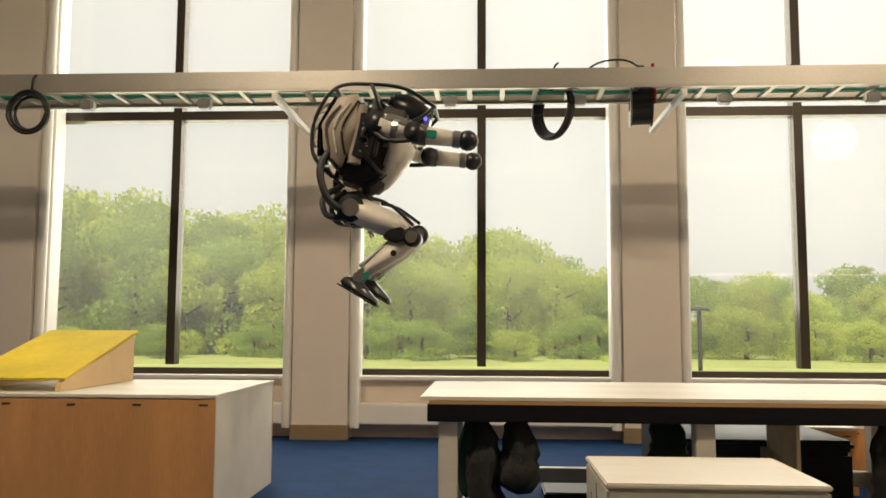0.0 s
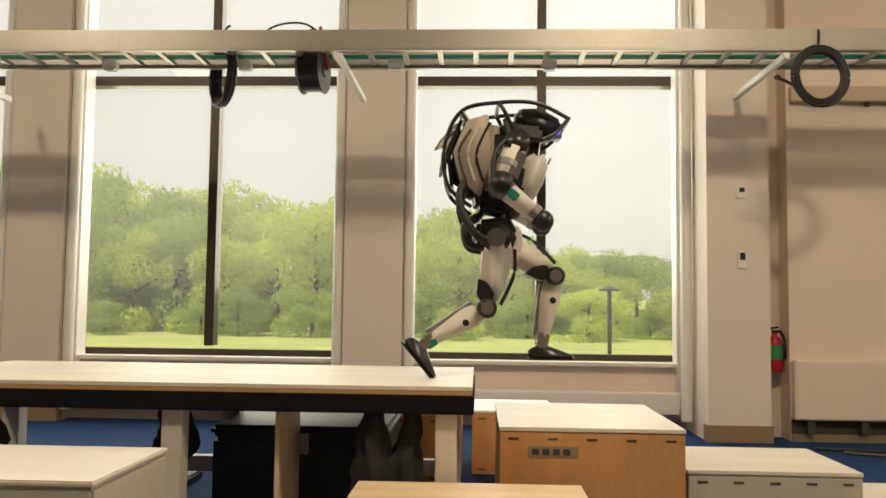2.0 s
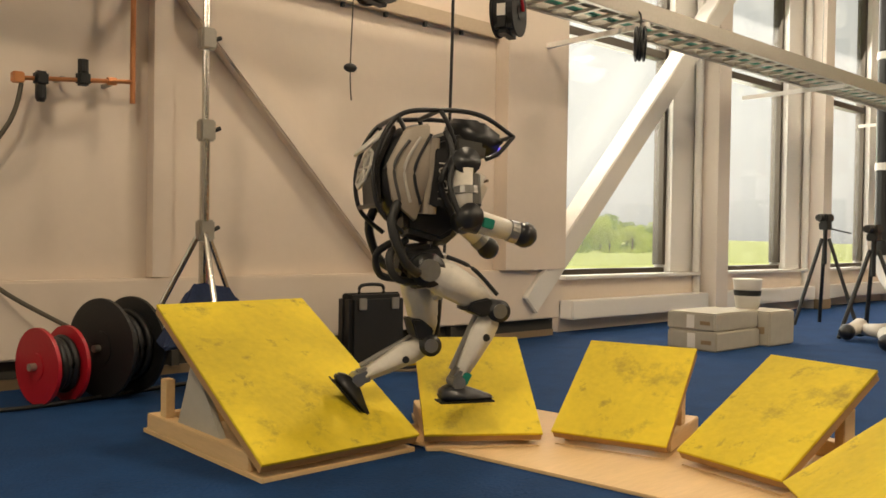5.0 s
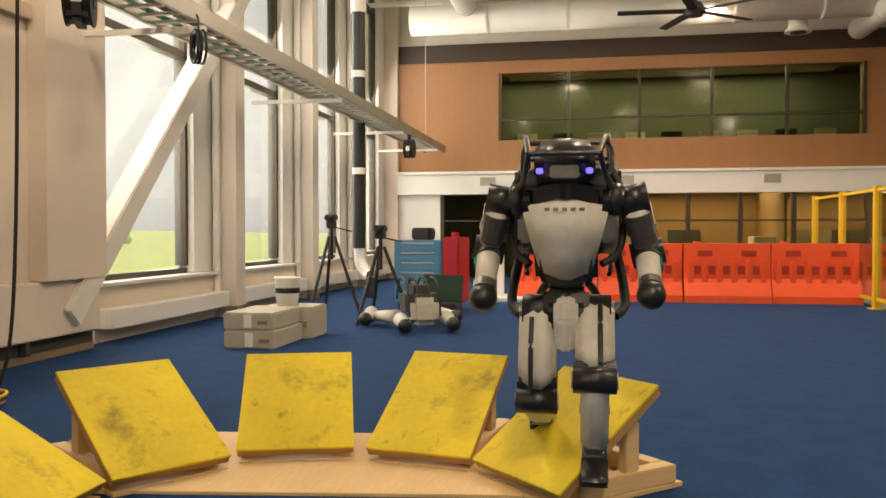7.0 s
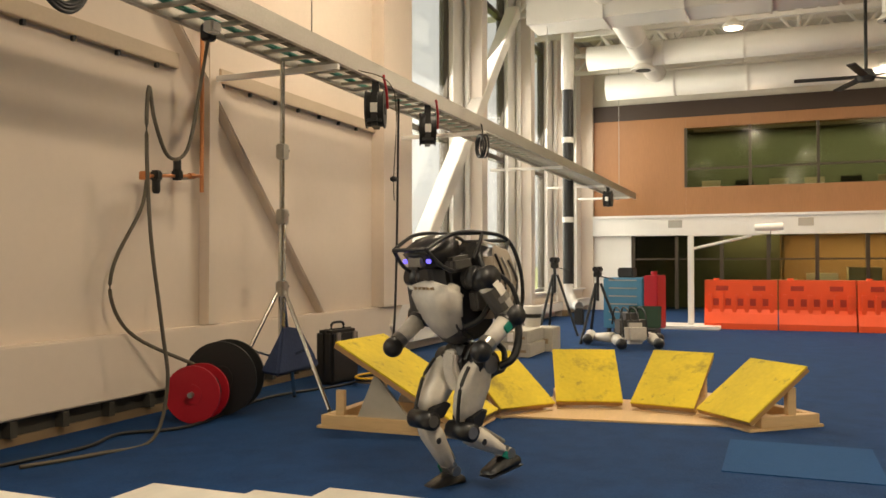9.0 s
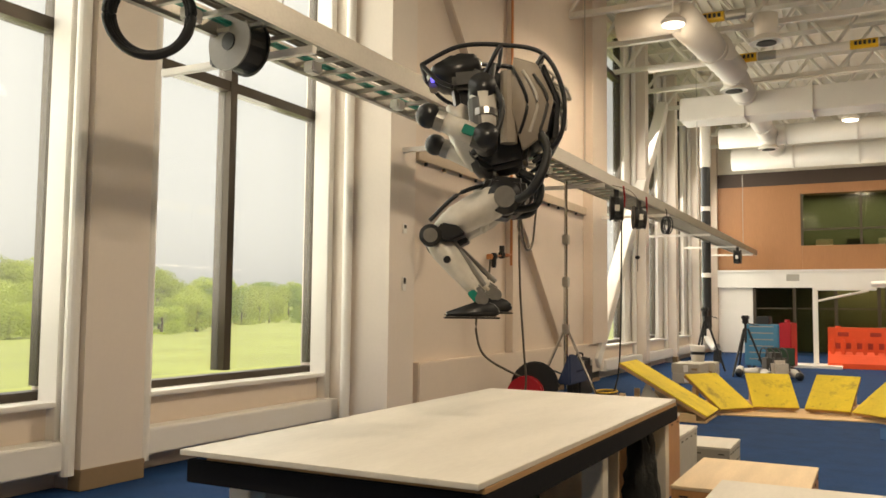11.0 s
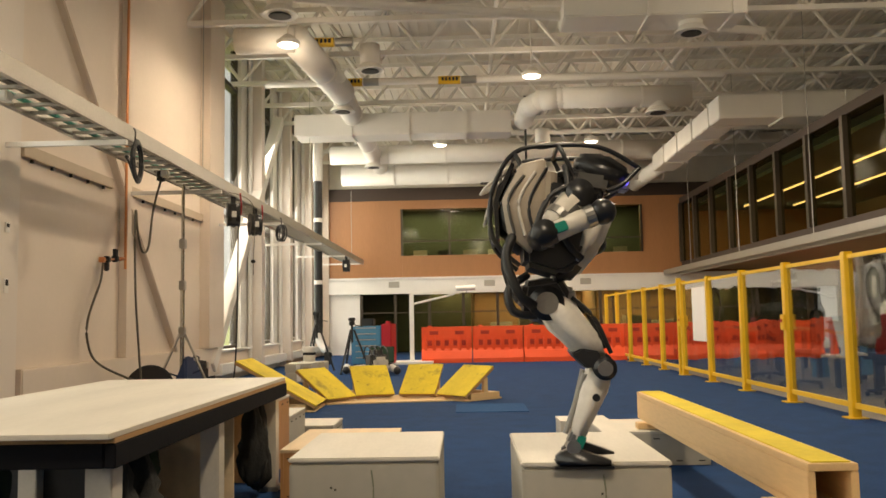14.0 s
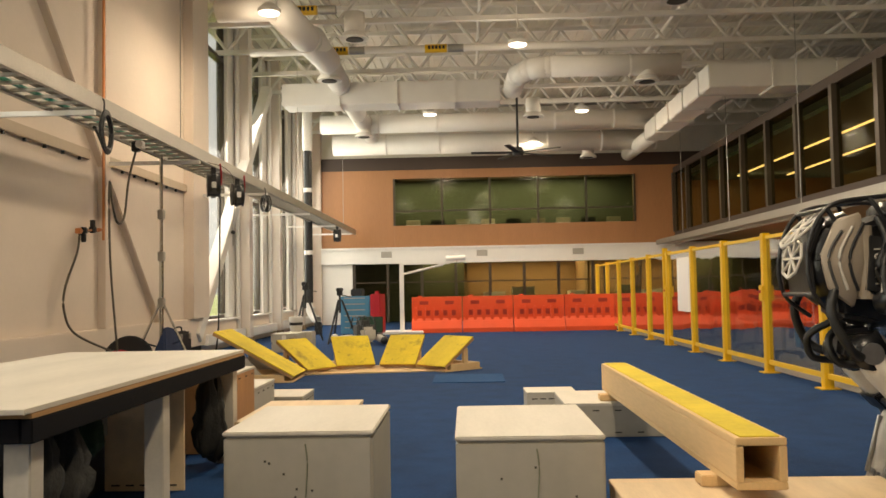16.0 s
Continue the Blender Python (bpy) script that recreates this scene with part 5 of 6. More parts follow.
def leafy_tree(seed, mat):
    """A tree 6 m tall: trunk, limbs, and a crown of small leaves on clumps."""
    r = random.Random(seed)
    t = thing("tree", pose(0, 0, 0), "leafy green deciduous tree at the meadow edge", "tree", "trees outside")
    bm = bmesh.new()
    add_tube(bm, (0, 0, -0.4), (0.1, 0, 2.4), 0.18, 0.11, n=8)
    add_tube(bm, (0.1, 0, 2.4), (0.0, 0.1, 4.6), 0.11, 0.04, n=6)
    clumps = []
    for i in range(9):
        a, h = r.uniform(0, math.tau), r.uniform(1.6, 4.2)
        e = Vector((math.cos(a) * r.uniform(0.9, 1.9), math.sin(a) * r.uniform(0.9, 1.9), h + r.uniform(0.3, 1.0)))
        add_tube(bm, (0.05, 0, h), e, 0.05, 0.015, n=5)
        clumps.append((e, r.uniform(0.7, 1.15)))
    for i in range(6):
        clumps.append((Vector((r.uniform(-1.0, 1.0), r.uniform(-1.0, 1.0), r.uniform(3.8, 5.4))), r.uniform(0.6, 1.0)))
    for i in range(7):
        clumps.append((Vector((r.uniform(-1.8, 1.8), r.uniform(-1.8, 1.8), r.uniform(0.2, 1.8))), r.uniform(0.6, 0.95)))
    part("trunk", bm, BARK, t)
    verts, faces = [], []
    for c, rad in clumps:
        for _ in range(int(420 * rad * rad) + 60):
            d = Vector((r.gauss(0, 1), r.gauss(0, 1), r.gauss(0, 1))).normalized()
            p = c + d * rad * r.uniform(0.6, 1.06)
            q = Euler((r.uniform(0, 6.3), r.uniform(0, 6.3), r.uniform(0, 6.3))).to_matrix()
            s = r.uniform(0.05, 0.12)
            k = len(verts)
            verts += [p + q @ Vector(o) * s for o in ((-1, 0, 0), (0, -0.6, 0.15), (1.1, 0, 0), (0, 0.6, 0.15))]
            faces.append((k, k + 1, k + 2, k + 3))
    me = bpy.data.meshes.new("crown")
    me.from_pydata(verts, [], faces)
    me.materials.append(mat)
    crown = new("crown", me)
    crown.parent = t
    return t


kinds = [leafy_tree(3, LEAF), leafy_tree(11, LEAF_B), leafy_tree(27, LEAF), leafy_tree(42, LEAF_B)]
tr = random.Random(9)


def height_at(x):
    if x < -8:
        return 9.0 + 0.05 * (-8 - x)
    if x < 14:
        return 9.0 - (x + 8) * 0.19
    return 4.9


placed = 0
for row, (y0, f, step) in enumerate(((50, 0.72, 2.7), (56, 0.95, 2.9), (63, 1.12, 3.1))):
    x = -52.0
    while x < 120:
        h = height_at(x) * f * tr.uniform(0.82, 1.15) * (1.0 if x < 60 else 0.9)
        s = h / 6.0
        m = pose(x + tr.uniform(-0.8, 0.8), y0 + tr.uniform(-2, 2) + max(0, x - 30) * 0.25, -0.7, 0, 0, tr.uniform(0, 360)) @ Matrix.Diagonal((s * tr.uniform(0.95, 1.3), s * tr.uniform(0.95, 1.3), s, 1))
        if placed < 4:
            kinds[placed].matrix_world = m
        else:
            copy_thing(kinds[tr.randrange(4)], Matrix()).matrix_world = m
        placed += 1
        x += step * tr.uniform(0.8, 1.2) * (1.0 if x < 40 else 1.35)
for i in range(26):
    x = -34 + i * 3.0 + tr.uniform(-1, 1)
    s = tr.uniform(0.28, 0.5)
    m = pose(x, 44 + tr.uniform(-3, 2), -0.85, 0, 0, tr.uniform(0, 360)) @ Matrix.Diagonal((s * 1.9, s * 1.9, s, 1))
    copy_thing(kinds[tr.randrange(4)], Matrix()).matrix_world = m
post = thing("path_light", pose(6.2, 24, -0.75), "short dark path light standing in the meadow", "lamp post")
part("stem", tube((0, 0, 0), (0, 0, 2.2), 0.06, n=10), BLACK, post)
part("cap", lathe([(0.3, 2.2), (0.3, 2.25), (0.05, 2.32)]), BLACK, post)
for x in (66.0, 78.0):
    t = thing("power_pole", pose(x, 260, 0), "wooden H-frame power pole on the skyline", "power pole", "power poles")
    for s in (-1, 1):
        part("pole", tube((s * 1.4, 0, 0), (s * 1.4, 0, 15), 0.2, 0.14, n=8), BARK, t)
    part("crossarm", box(-3.2, 3.2, -0.12, 0.12, 12.6, 12.9), BARK, t)

# ---- the walking robot ----
def slab(points, half, bevel, taper=0.0):
    """A side profile (x, z) given width, with rounded edges."""
    bm = bmesh.new()
    cx, cz = sum(p[0] for p in points) / len(points), sum(p[1] for p in points) / len(points)
    k = 1 - taper
    u = [bm.verts.new((cx + (x - cx) * k, -half, cz + (z - cz) * k)) for x, z in points]
    w = [bm.verts.new((x, 0, z)) for x, z in points]
    v = [bm.verts.new((cx + (x - cx) * k, half, cz + (z - cz) * k)) for x, z in points]
    n = len(points)
    for a, b in ((u, w), (w, v)):
        for i in range(n):
            bm.faces.new((a[i], a[(i + 1) % n], b[(i + 1) % n], b[i]))
    bm.faces.new(u[::-1])
    bm.faces.new(v)
    bmesh.ops.recalc_face_normals(bm, faces=bm.faces)
    if bevel:
        bmesh.ops.bevel(bm, geom=[e for e in bm.edges], offset=bevel, segments=2, affect="EDGES")
    return bm


def narrow(ob, z0, z1, k):
    """Tapers a part's width from its top down to k at its foot."""
    for v in ob.data.vertices:
        f = min(1, max(0, (v.co.z - z0) / (z1 - z0)))
        v.co.y *= k + (1 - k) * f
    return smooth(ob)


THIGH, SHIN, ARM, FORE = 0.335, 0.335, 0.22, 0.25
robot = thing("walking_robot", pose(0, 0, 1), "white and black humanoid robot with a caged backpack", "robot")
pelvis = part("pelvis", slab([(-0.11, 0.10), (-0.13, -0.02), (-0.05, -0.09), (0.07, -0.08), (0.11, 0.03), (0.06, 0.12)], 0.085, 0.02, 0.15), ROBOT_BLACK, robot)
part("groin_plate", slab([(0.06, 0.08), (0.05, -0.13), (0.085, -0.15), (0.125, -0.02), (0.12, 0.07)], 0.045, 0.012, 0.2), SHELL, pelvis, "white front plate")
for s in (-1, 1):
    smooth(part("hip_motor", tube((-0.01, s * 0.05, 0.0), (-0.01, s * 0.165, 0.0), 0.07, n=22), ROBOT_BLACK, pelvis))
    part("hip_cap", tube((-0.01, s * 0.165, 0.0), (-0.01, s * 0.178, 0.0), 0.045, n=18), ROBOT_METAL, pelvis)
    cable("hip_hose", [(-0.08, s * 0.07, 0.12), (-0.16, s * 0.11, 0.06), (-0.14, s * 0.13, -0.03), (-0.05, s * 0.13, -0.05)], 0.016, BLACK, pelvis)
    part("waist_rod", tube((0.02, s * 0.05, 0.05), (0.03, s * 0.06, 0.17), 0.012, n=8), ROBOT_METAL, pelvis)

torso = part("torso", slab([(-0.13, 0.12), (-0.17, 0.30), (-0.12, 0.52), (0.04, 0.60), (0.17, 0.52), (0.16, 0.30), (0.10, 0.15), (0.03, 0.10)], 0.115, 0.02, 0.1), ROBOT_BLACK, robot)
narrow(part("chest_plate", slab([(0.03, 0.14), (0.10, 0.11), (0.19, 0.26), (0.225, 0.42), (0.16, 0.46), (0.06, 0.40)], 0.165, 0.028, 0.22), SHELL, torso, "white chest plate"), 0.12, 0.45, 0.5)
narrow(part("belly_plate", slab([(-0.02, 0.10), (0.07, 0.09), (0.15, 0.20), (0.15, 0.28), (0.03, 0.27)], 0.11, 0.02, 0.2), ROBOT_GREY, torso), 0.08, 0.28, 0.6)
smooth(part("backpack", slab([(-0.12, 0.16), (-0.235, 0.22), (-0.275, 0.38), (-0.22, 0.55), (-0.08, 0.61), (-0.06, 0.35)], 0.158, 0.03, 0.2), ROBOT_BLACK, torso, "black backpack casing"))
for s in (-1, 1):
    smooth(part("side_shell", slab([(-0.10, 0.17), (-0.21, 0.24), (-0.255, 0.38), (-0.20, 0.54), (-0.10, 0.58), (-0.065, 0.38)], 0.016, 0.006, 0.12), ROBOT_TAN, torso)).location = (0, s * 0.178, 0)
    for k in range(3):
        x0 = -0.105 - 0.042 * k
        cable("shell_rib", [(x0 + 0.01, s * 0.196, 0.25), (x0 - 0.035, s * 0.2, 0.38), (x0 + 0.012, s * 0.196, 0.53 - 0.02 * k)], 0.0065, (ROBOT_BLACK, SHELL, ROBOT_GREY)[k], torso, "narrow rib on the shell")
    part("side_tank", tube((-0.05, s * 0.155, 0.22), (-0.08, s * 0.155, 0.52), 0.036, n=14), ROBOT_TAN, torso, "tan side tank")
    cable("cage_bar", [(-0.14, s * 0.16, 0.13), (-0.26, s * 0.17, 0.22), (-0.295, s * 0.165, 0.40), (-0.23, s * 0.16, 0.58), (-0.06, s * 0.15, 0.64), (0.12, s * 0.14, 0.655), (0.28, s * 0.12, 0.60)], 0.010, ROBOT_BLACK, torso)
    cable("cage_bar", [(0.28, s * 0.12, 0.60), (0.22, s * 0.14, 0.52), (0.16, s * 0.16, 0.48)], 0.010, ROBOT_BLACK, torso)
    cable("cage_strut", [(-0.06, s * 0.15, 0.64), (-0.03, s * 0.165, 0.60), (0.02, s * 0.16, 0.52)], 0.010, ROBOT_BLACK, torso)
    cable("cage_strut", [(-0.23, s * 0.16, 0.58), (-0.19, s * 0.17, 0.50), (-0.25, s * 0.17, 0.36)], 0.010, ROBOT_BLACK, torso)
    cable("chest_hose", [(-0.02, s * 0.15, 0.56), (0.0, s * 0.20, 0.46), (-0.03, s * 0.21, 0.34), (0.04, s * 0.19, 0.24), (0.10, s * 0.13, 0.20)], 0.014, BLACK, torso)
    part("valve_block", box(-0.06, 0.05, s * 0.15 - 0.03, s * 0.15 + 0.03, 0.27, 0.37, 0.012), ROBOT_METAL, torso)
    part("collar_plate", box(0.02, 0.16, s * 0.12 - 0.04, s * 0.12 + 0.04, 0.47, 0.545, 0.018), ROBOT_GREY, torso)
    cable("side_hose", [(-0.16, s * 0.16, 0.30), (-0.20, s * 0.20, 0.16), (-0.13, s * 0.22, 0.02), (-0.06, s * 0.18, -0.02)], 0.02, BLACK, torso, "thick black hose")
    smooth(part("shoulder", add_ball(bmesh.new(), (0.04, s * 0.18, 0.43), 0.062, 1.0, 0.8, 1.0, 18), ROBOT_BLACK, torso))
    part("shoulder_ring", tube((0.04, s * 0.13, 0.43), (0.04, s * 0.205, 0.43), 0.055, n=20), ROBOT_BLACK, torso)
for z, x, y in ((0.22, -0.26, 0.165), (0.58, -0.23, 0.155), (0.64, -0.06, 0.145), (0.60, 0.28, 0.12)):
    part("cage_cross", tube((x, -y, z), (x, y, z), 0.010, n=8), ROBOT_BLACK, torso)
part("back_panel", slab([(-0.25, 0.22), (-0.285, 0.38), (-0.235, 0.55), (-0.22, 0.54), (-0.265, 0.38), (-0.235, 0.23)], 0.13, 0.004), ROBOT_BLACK, torso)
for cz, cx, tip in ((0.37, -0.298, 0.04), (0.50, -0.272, 0.26)):
    for i in range(8):
        a, b = i * math.tau / 8, (i + 1) * math.tau / 8
        rim = [(cx + 0.07 * tip * math.sin(q) * 4, 0.105 * math.cos(q), cz + 0.085 * math.sin(q)) for q in (a, b)]
        part("lattice", tube((cx, 0, cz), rim[0], 0.0065, n=6), SHELL, torso, "white lattice strut")
        part("lattice", tube(rim[0], rim[1], 0.0065, n=6), SHELL, torso, "white lattice strut")
smooth(part("head", slab([(0.02, 0.56), (0.02, 0.645), (0.14, 0.66), (0.27, 0.60), (0.275, 0.55), (0.19, 0.49), (0.10, 0.49)], 0.105, 0.018, 0.2), ROBOT_BLACK, torso, "glossy black sensor head"))
part("sensor_window", box(0.225, 0.262, -0.05, 0.05, 0.515, 0.56, 0.006), ROBOT_METAL, torso)
for y in (-0.085, 0.085):
    part("status_led", box(0.235, 0.25, y - 0.012, y + 0.012, 0.53, 0.55, 0.003), LED_BLUE, torso, "blue status light")
mark = bpy.data.curves.new("side_lettering", "FONT")
mark.body, mark.size, mark.extrude, mark.align_x, mark.align_y = "HD-01", 0.058, 0.0008, "CENTER", "CENTER"
mark.materials.append(SHELL)
mark_ob = new("side_lettering", mark)
mark_ob.parent = torso
mark_ob.matrix_local = pose(-0.015, -0.1965, 0.36, 90, 0, 0) @ pose(0, 0, 0, 0, 0, 96)
part("mark_plate", box(-0.065, 0.035, -0.195, -0.182, 0.25, 0.48, 0.005), ROBOT_BLACK, torso, "black side plate with white lettering")
for i in range(5):
    part("nameplate_bar", box(0.213, 0.219, -0.07 + i * 0.03, -0.052 + i * 0.03, 0.40, 0.412), BRONZE, torso)


def thigh(s):
    t = part("thigh", slab([(-0.055, 0.05), (-0.075, -0.06), (-0.055, -0.26), (0.03, -THIGH), (0.075, -0.24), (0.085, -0.05), (0.04, 0.06)], 0.07, 0.018, 0.28), SHELL, robot)
    smooth(t)
    smooth(part("knee_motor", tube((0.0, -0.075, -THIGH), (0.0, 0.075, -THIGH), 0.046, n=20), ROBOT_BLACK, t))
    part("knee_cap", tube((0.0, -0.08, -THIGH), (0.0, 0.08, -THIGH), 0.03, n=16), ROBOT_METAL, t)
    part("thigh_band", slab([(-0.07, -0.20), (-0.06, -0.29), (0.0, -0.33), (0.03, -0.27), (-0.02, -0.21)], 0.074, 0.006, 0.1), ROBOT_BLACK, t)
    cable("thigh_line", [(0.085, s * 0.02, -0.04), (0.10, s * 0.02, -0.16), (0.06, s * 0.02, -0.31)], 0.009, BLACK, t)
    return t


def shin(s):
    t = smooth(part("shin", slab([(-0.045, 0.01), (-0.06, -0.10), (-0.035, -0.27), (-0.02, -SHIN), (0.025, -SHIN), (0.04, -0.22), (0.055, -0.06), (0.03, 0.03)], 0.05, 0.012, 0.25), SHELL, robot))
    part("calf_rod", tube((-0.06, 0, -0.05), (-0.045, 0, -0.30), 0.011, n=8), ROBOT_METAL, t)
    part("shin_bolt", tube((0.01, -0.052, -0.12), (0.01, 0.052, -0.12), 0.016, n=10), ROBOT_BLACK, t)
    part("ankle_cover", slab([(-0.03, -0.27), (-0.035, -0.33), (0.025, -0.34), (0.035, -0.28)], 0.038, 0.008, 0.1), ROBOT_METAL, t)
    part("ankle_mark", box(0.0, 0.034, s * 0.036, s * 0.044, -0.33, -0.28, 0.003), TEAL, t, "teal ankle patch")
    return t


def foot(s):
    t = smooth(part("foot", slab([(-0.07, -0.075), (-0.08, -0.045), (-0.045, -0.015), (0.02, -0.01), (0.12, -0.045), (0.16, -0.06), (0.16, -0.075)], 0.048, 0.008, 0.08), ROBOT_BLACK, robot))
    part("ankle_joint", tube((0, -0.045, 0), (0, 0.045, 0), 0.028, n=14), ROBOT_METAL, t)
    part("sole", box(-0.078, 0.158, -0.047, 0.047, -0.083, -0.076, 0.003), BLACK, t)
    return t


def upper_arm(s):
    t = smooth(part("upper_arm", tube((0, 0, -0.03), (0, 0, -ARM), 0.055, 0.044, n=18), SHELL, robot))
    smooth(part("shoulder_motor", tube((0, -0.05, 0), (0, 0.05, 0), 0.056, n=20), ROBOT_BLACK, t))
    part("bicep_cover", tube((0.012, 0, -0.05), (0.016, 0, -0.17), 0.052, 0.046, n=14), ROBOT_GREY, t)
    cable("arm_hose", [(-0.04, s * 0.03, 0.02), (-0.075, s * 0.04, -0.10), (-0.04, s * 0.035, -ARM)], 0.012, BLACK, t)
    smooth(part("elbow_motor", tube((0, -0.06, -ARM), (0, 0.06, -ARM), 0.048, n=18), ROBOT_BLACK, t))
    part("arm_band", tube((0, 0, -0.10), (0, 0, -0.13), 0.056, n=18), ROBOT_METAL, t)
    return t


def forearm(s):
    t = smooth(part("forearm", tube((0, 0, 0.0), (0, 0, -FORE + 0.04), 0.048, 0.038, n=18), SHELL, robot))
    smooth(part("fist", add_ball(bmesh.new(), (0, 0, -FORE), 0.052, seg=16), ROBOT_BLACK, t, "black round fist"))
    part("wrist_ring", tube((0, 0, -FORE + 0.07), (0, 0, -FORE + 0.035), 0.044, n=18), ROBOT_METAL, t)
    part("wrist_mark", box(-0.02, 0.02, s * 0.035, s * 0.05, -0.10, -0.05, 0.004), TEAL, t, "small teal patch")
    part("elbow_cuff", tube((0, 0, 0.02), (0, 0, -0.05), 0.052, 0.05, n=18), ROBOT_GREY, t)
    return t


ROBOT_LINKS = {s: (thigh(s), shin(s), foot(s), upper_arm(s), forearm(s)) for s in (1, -1)}

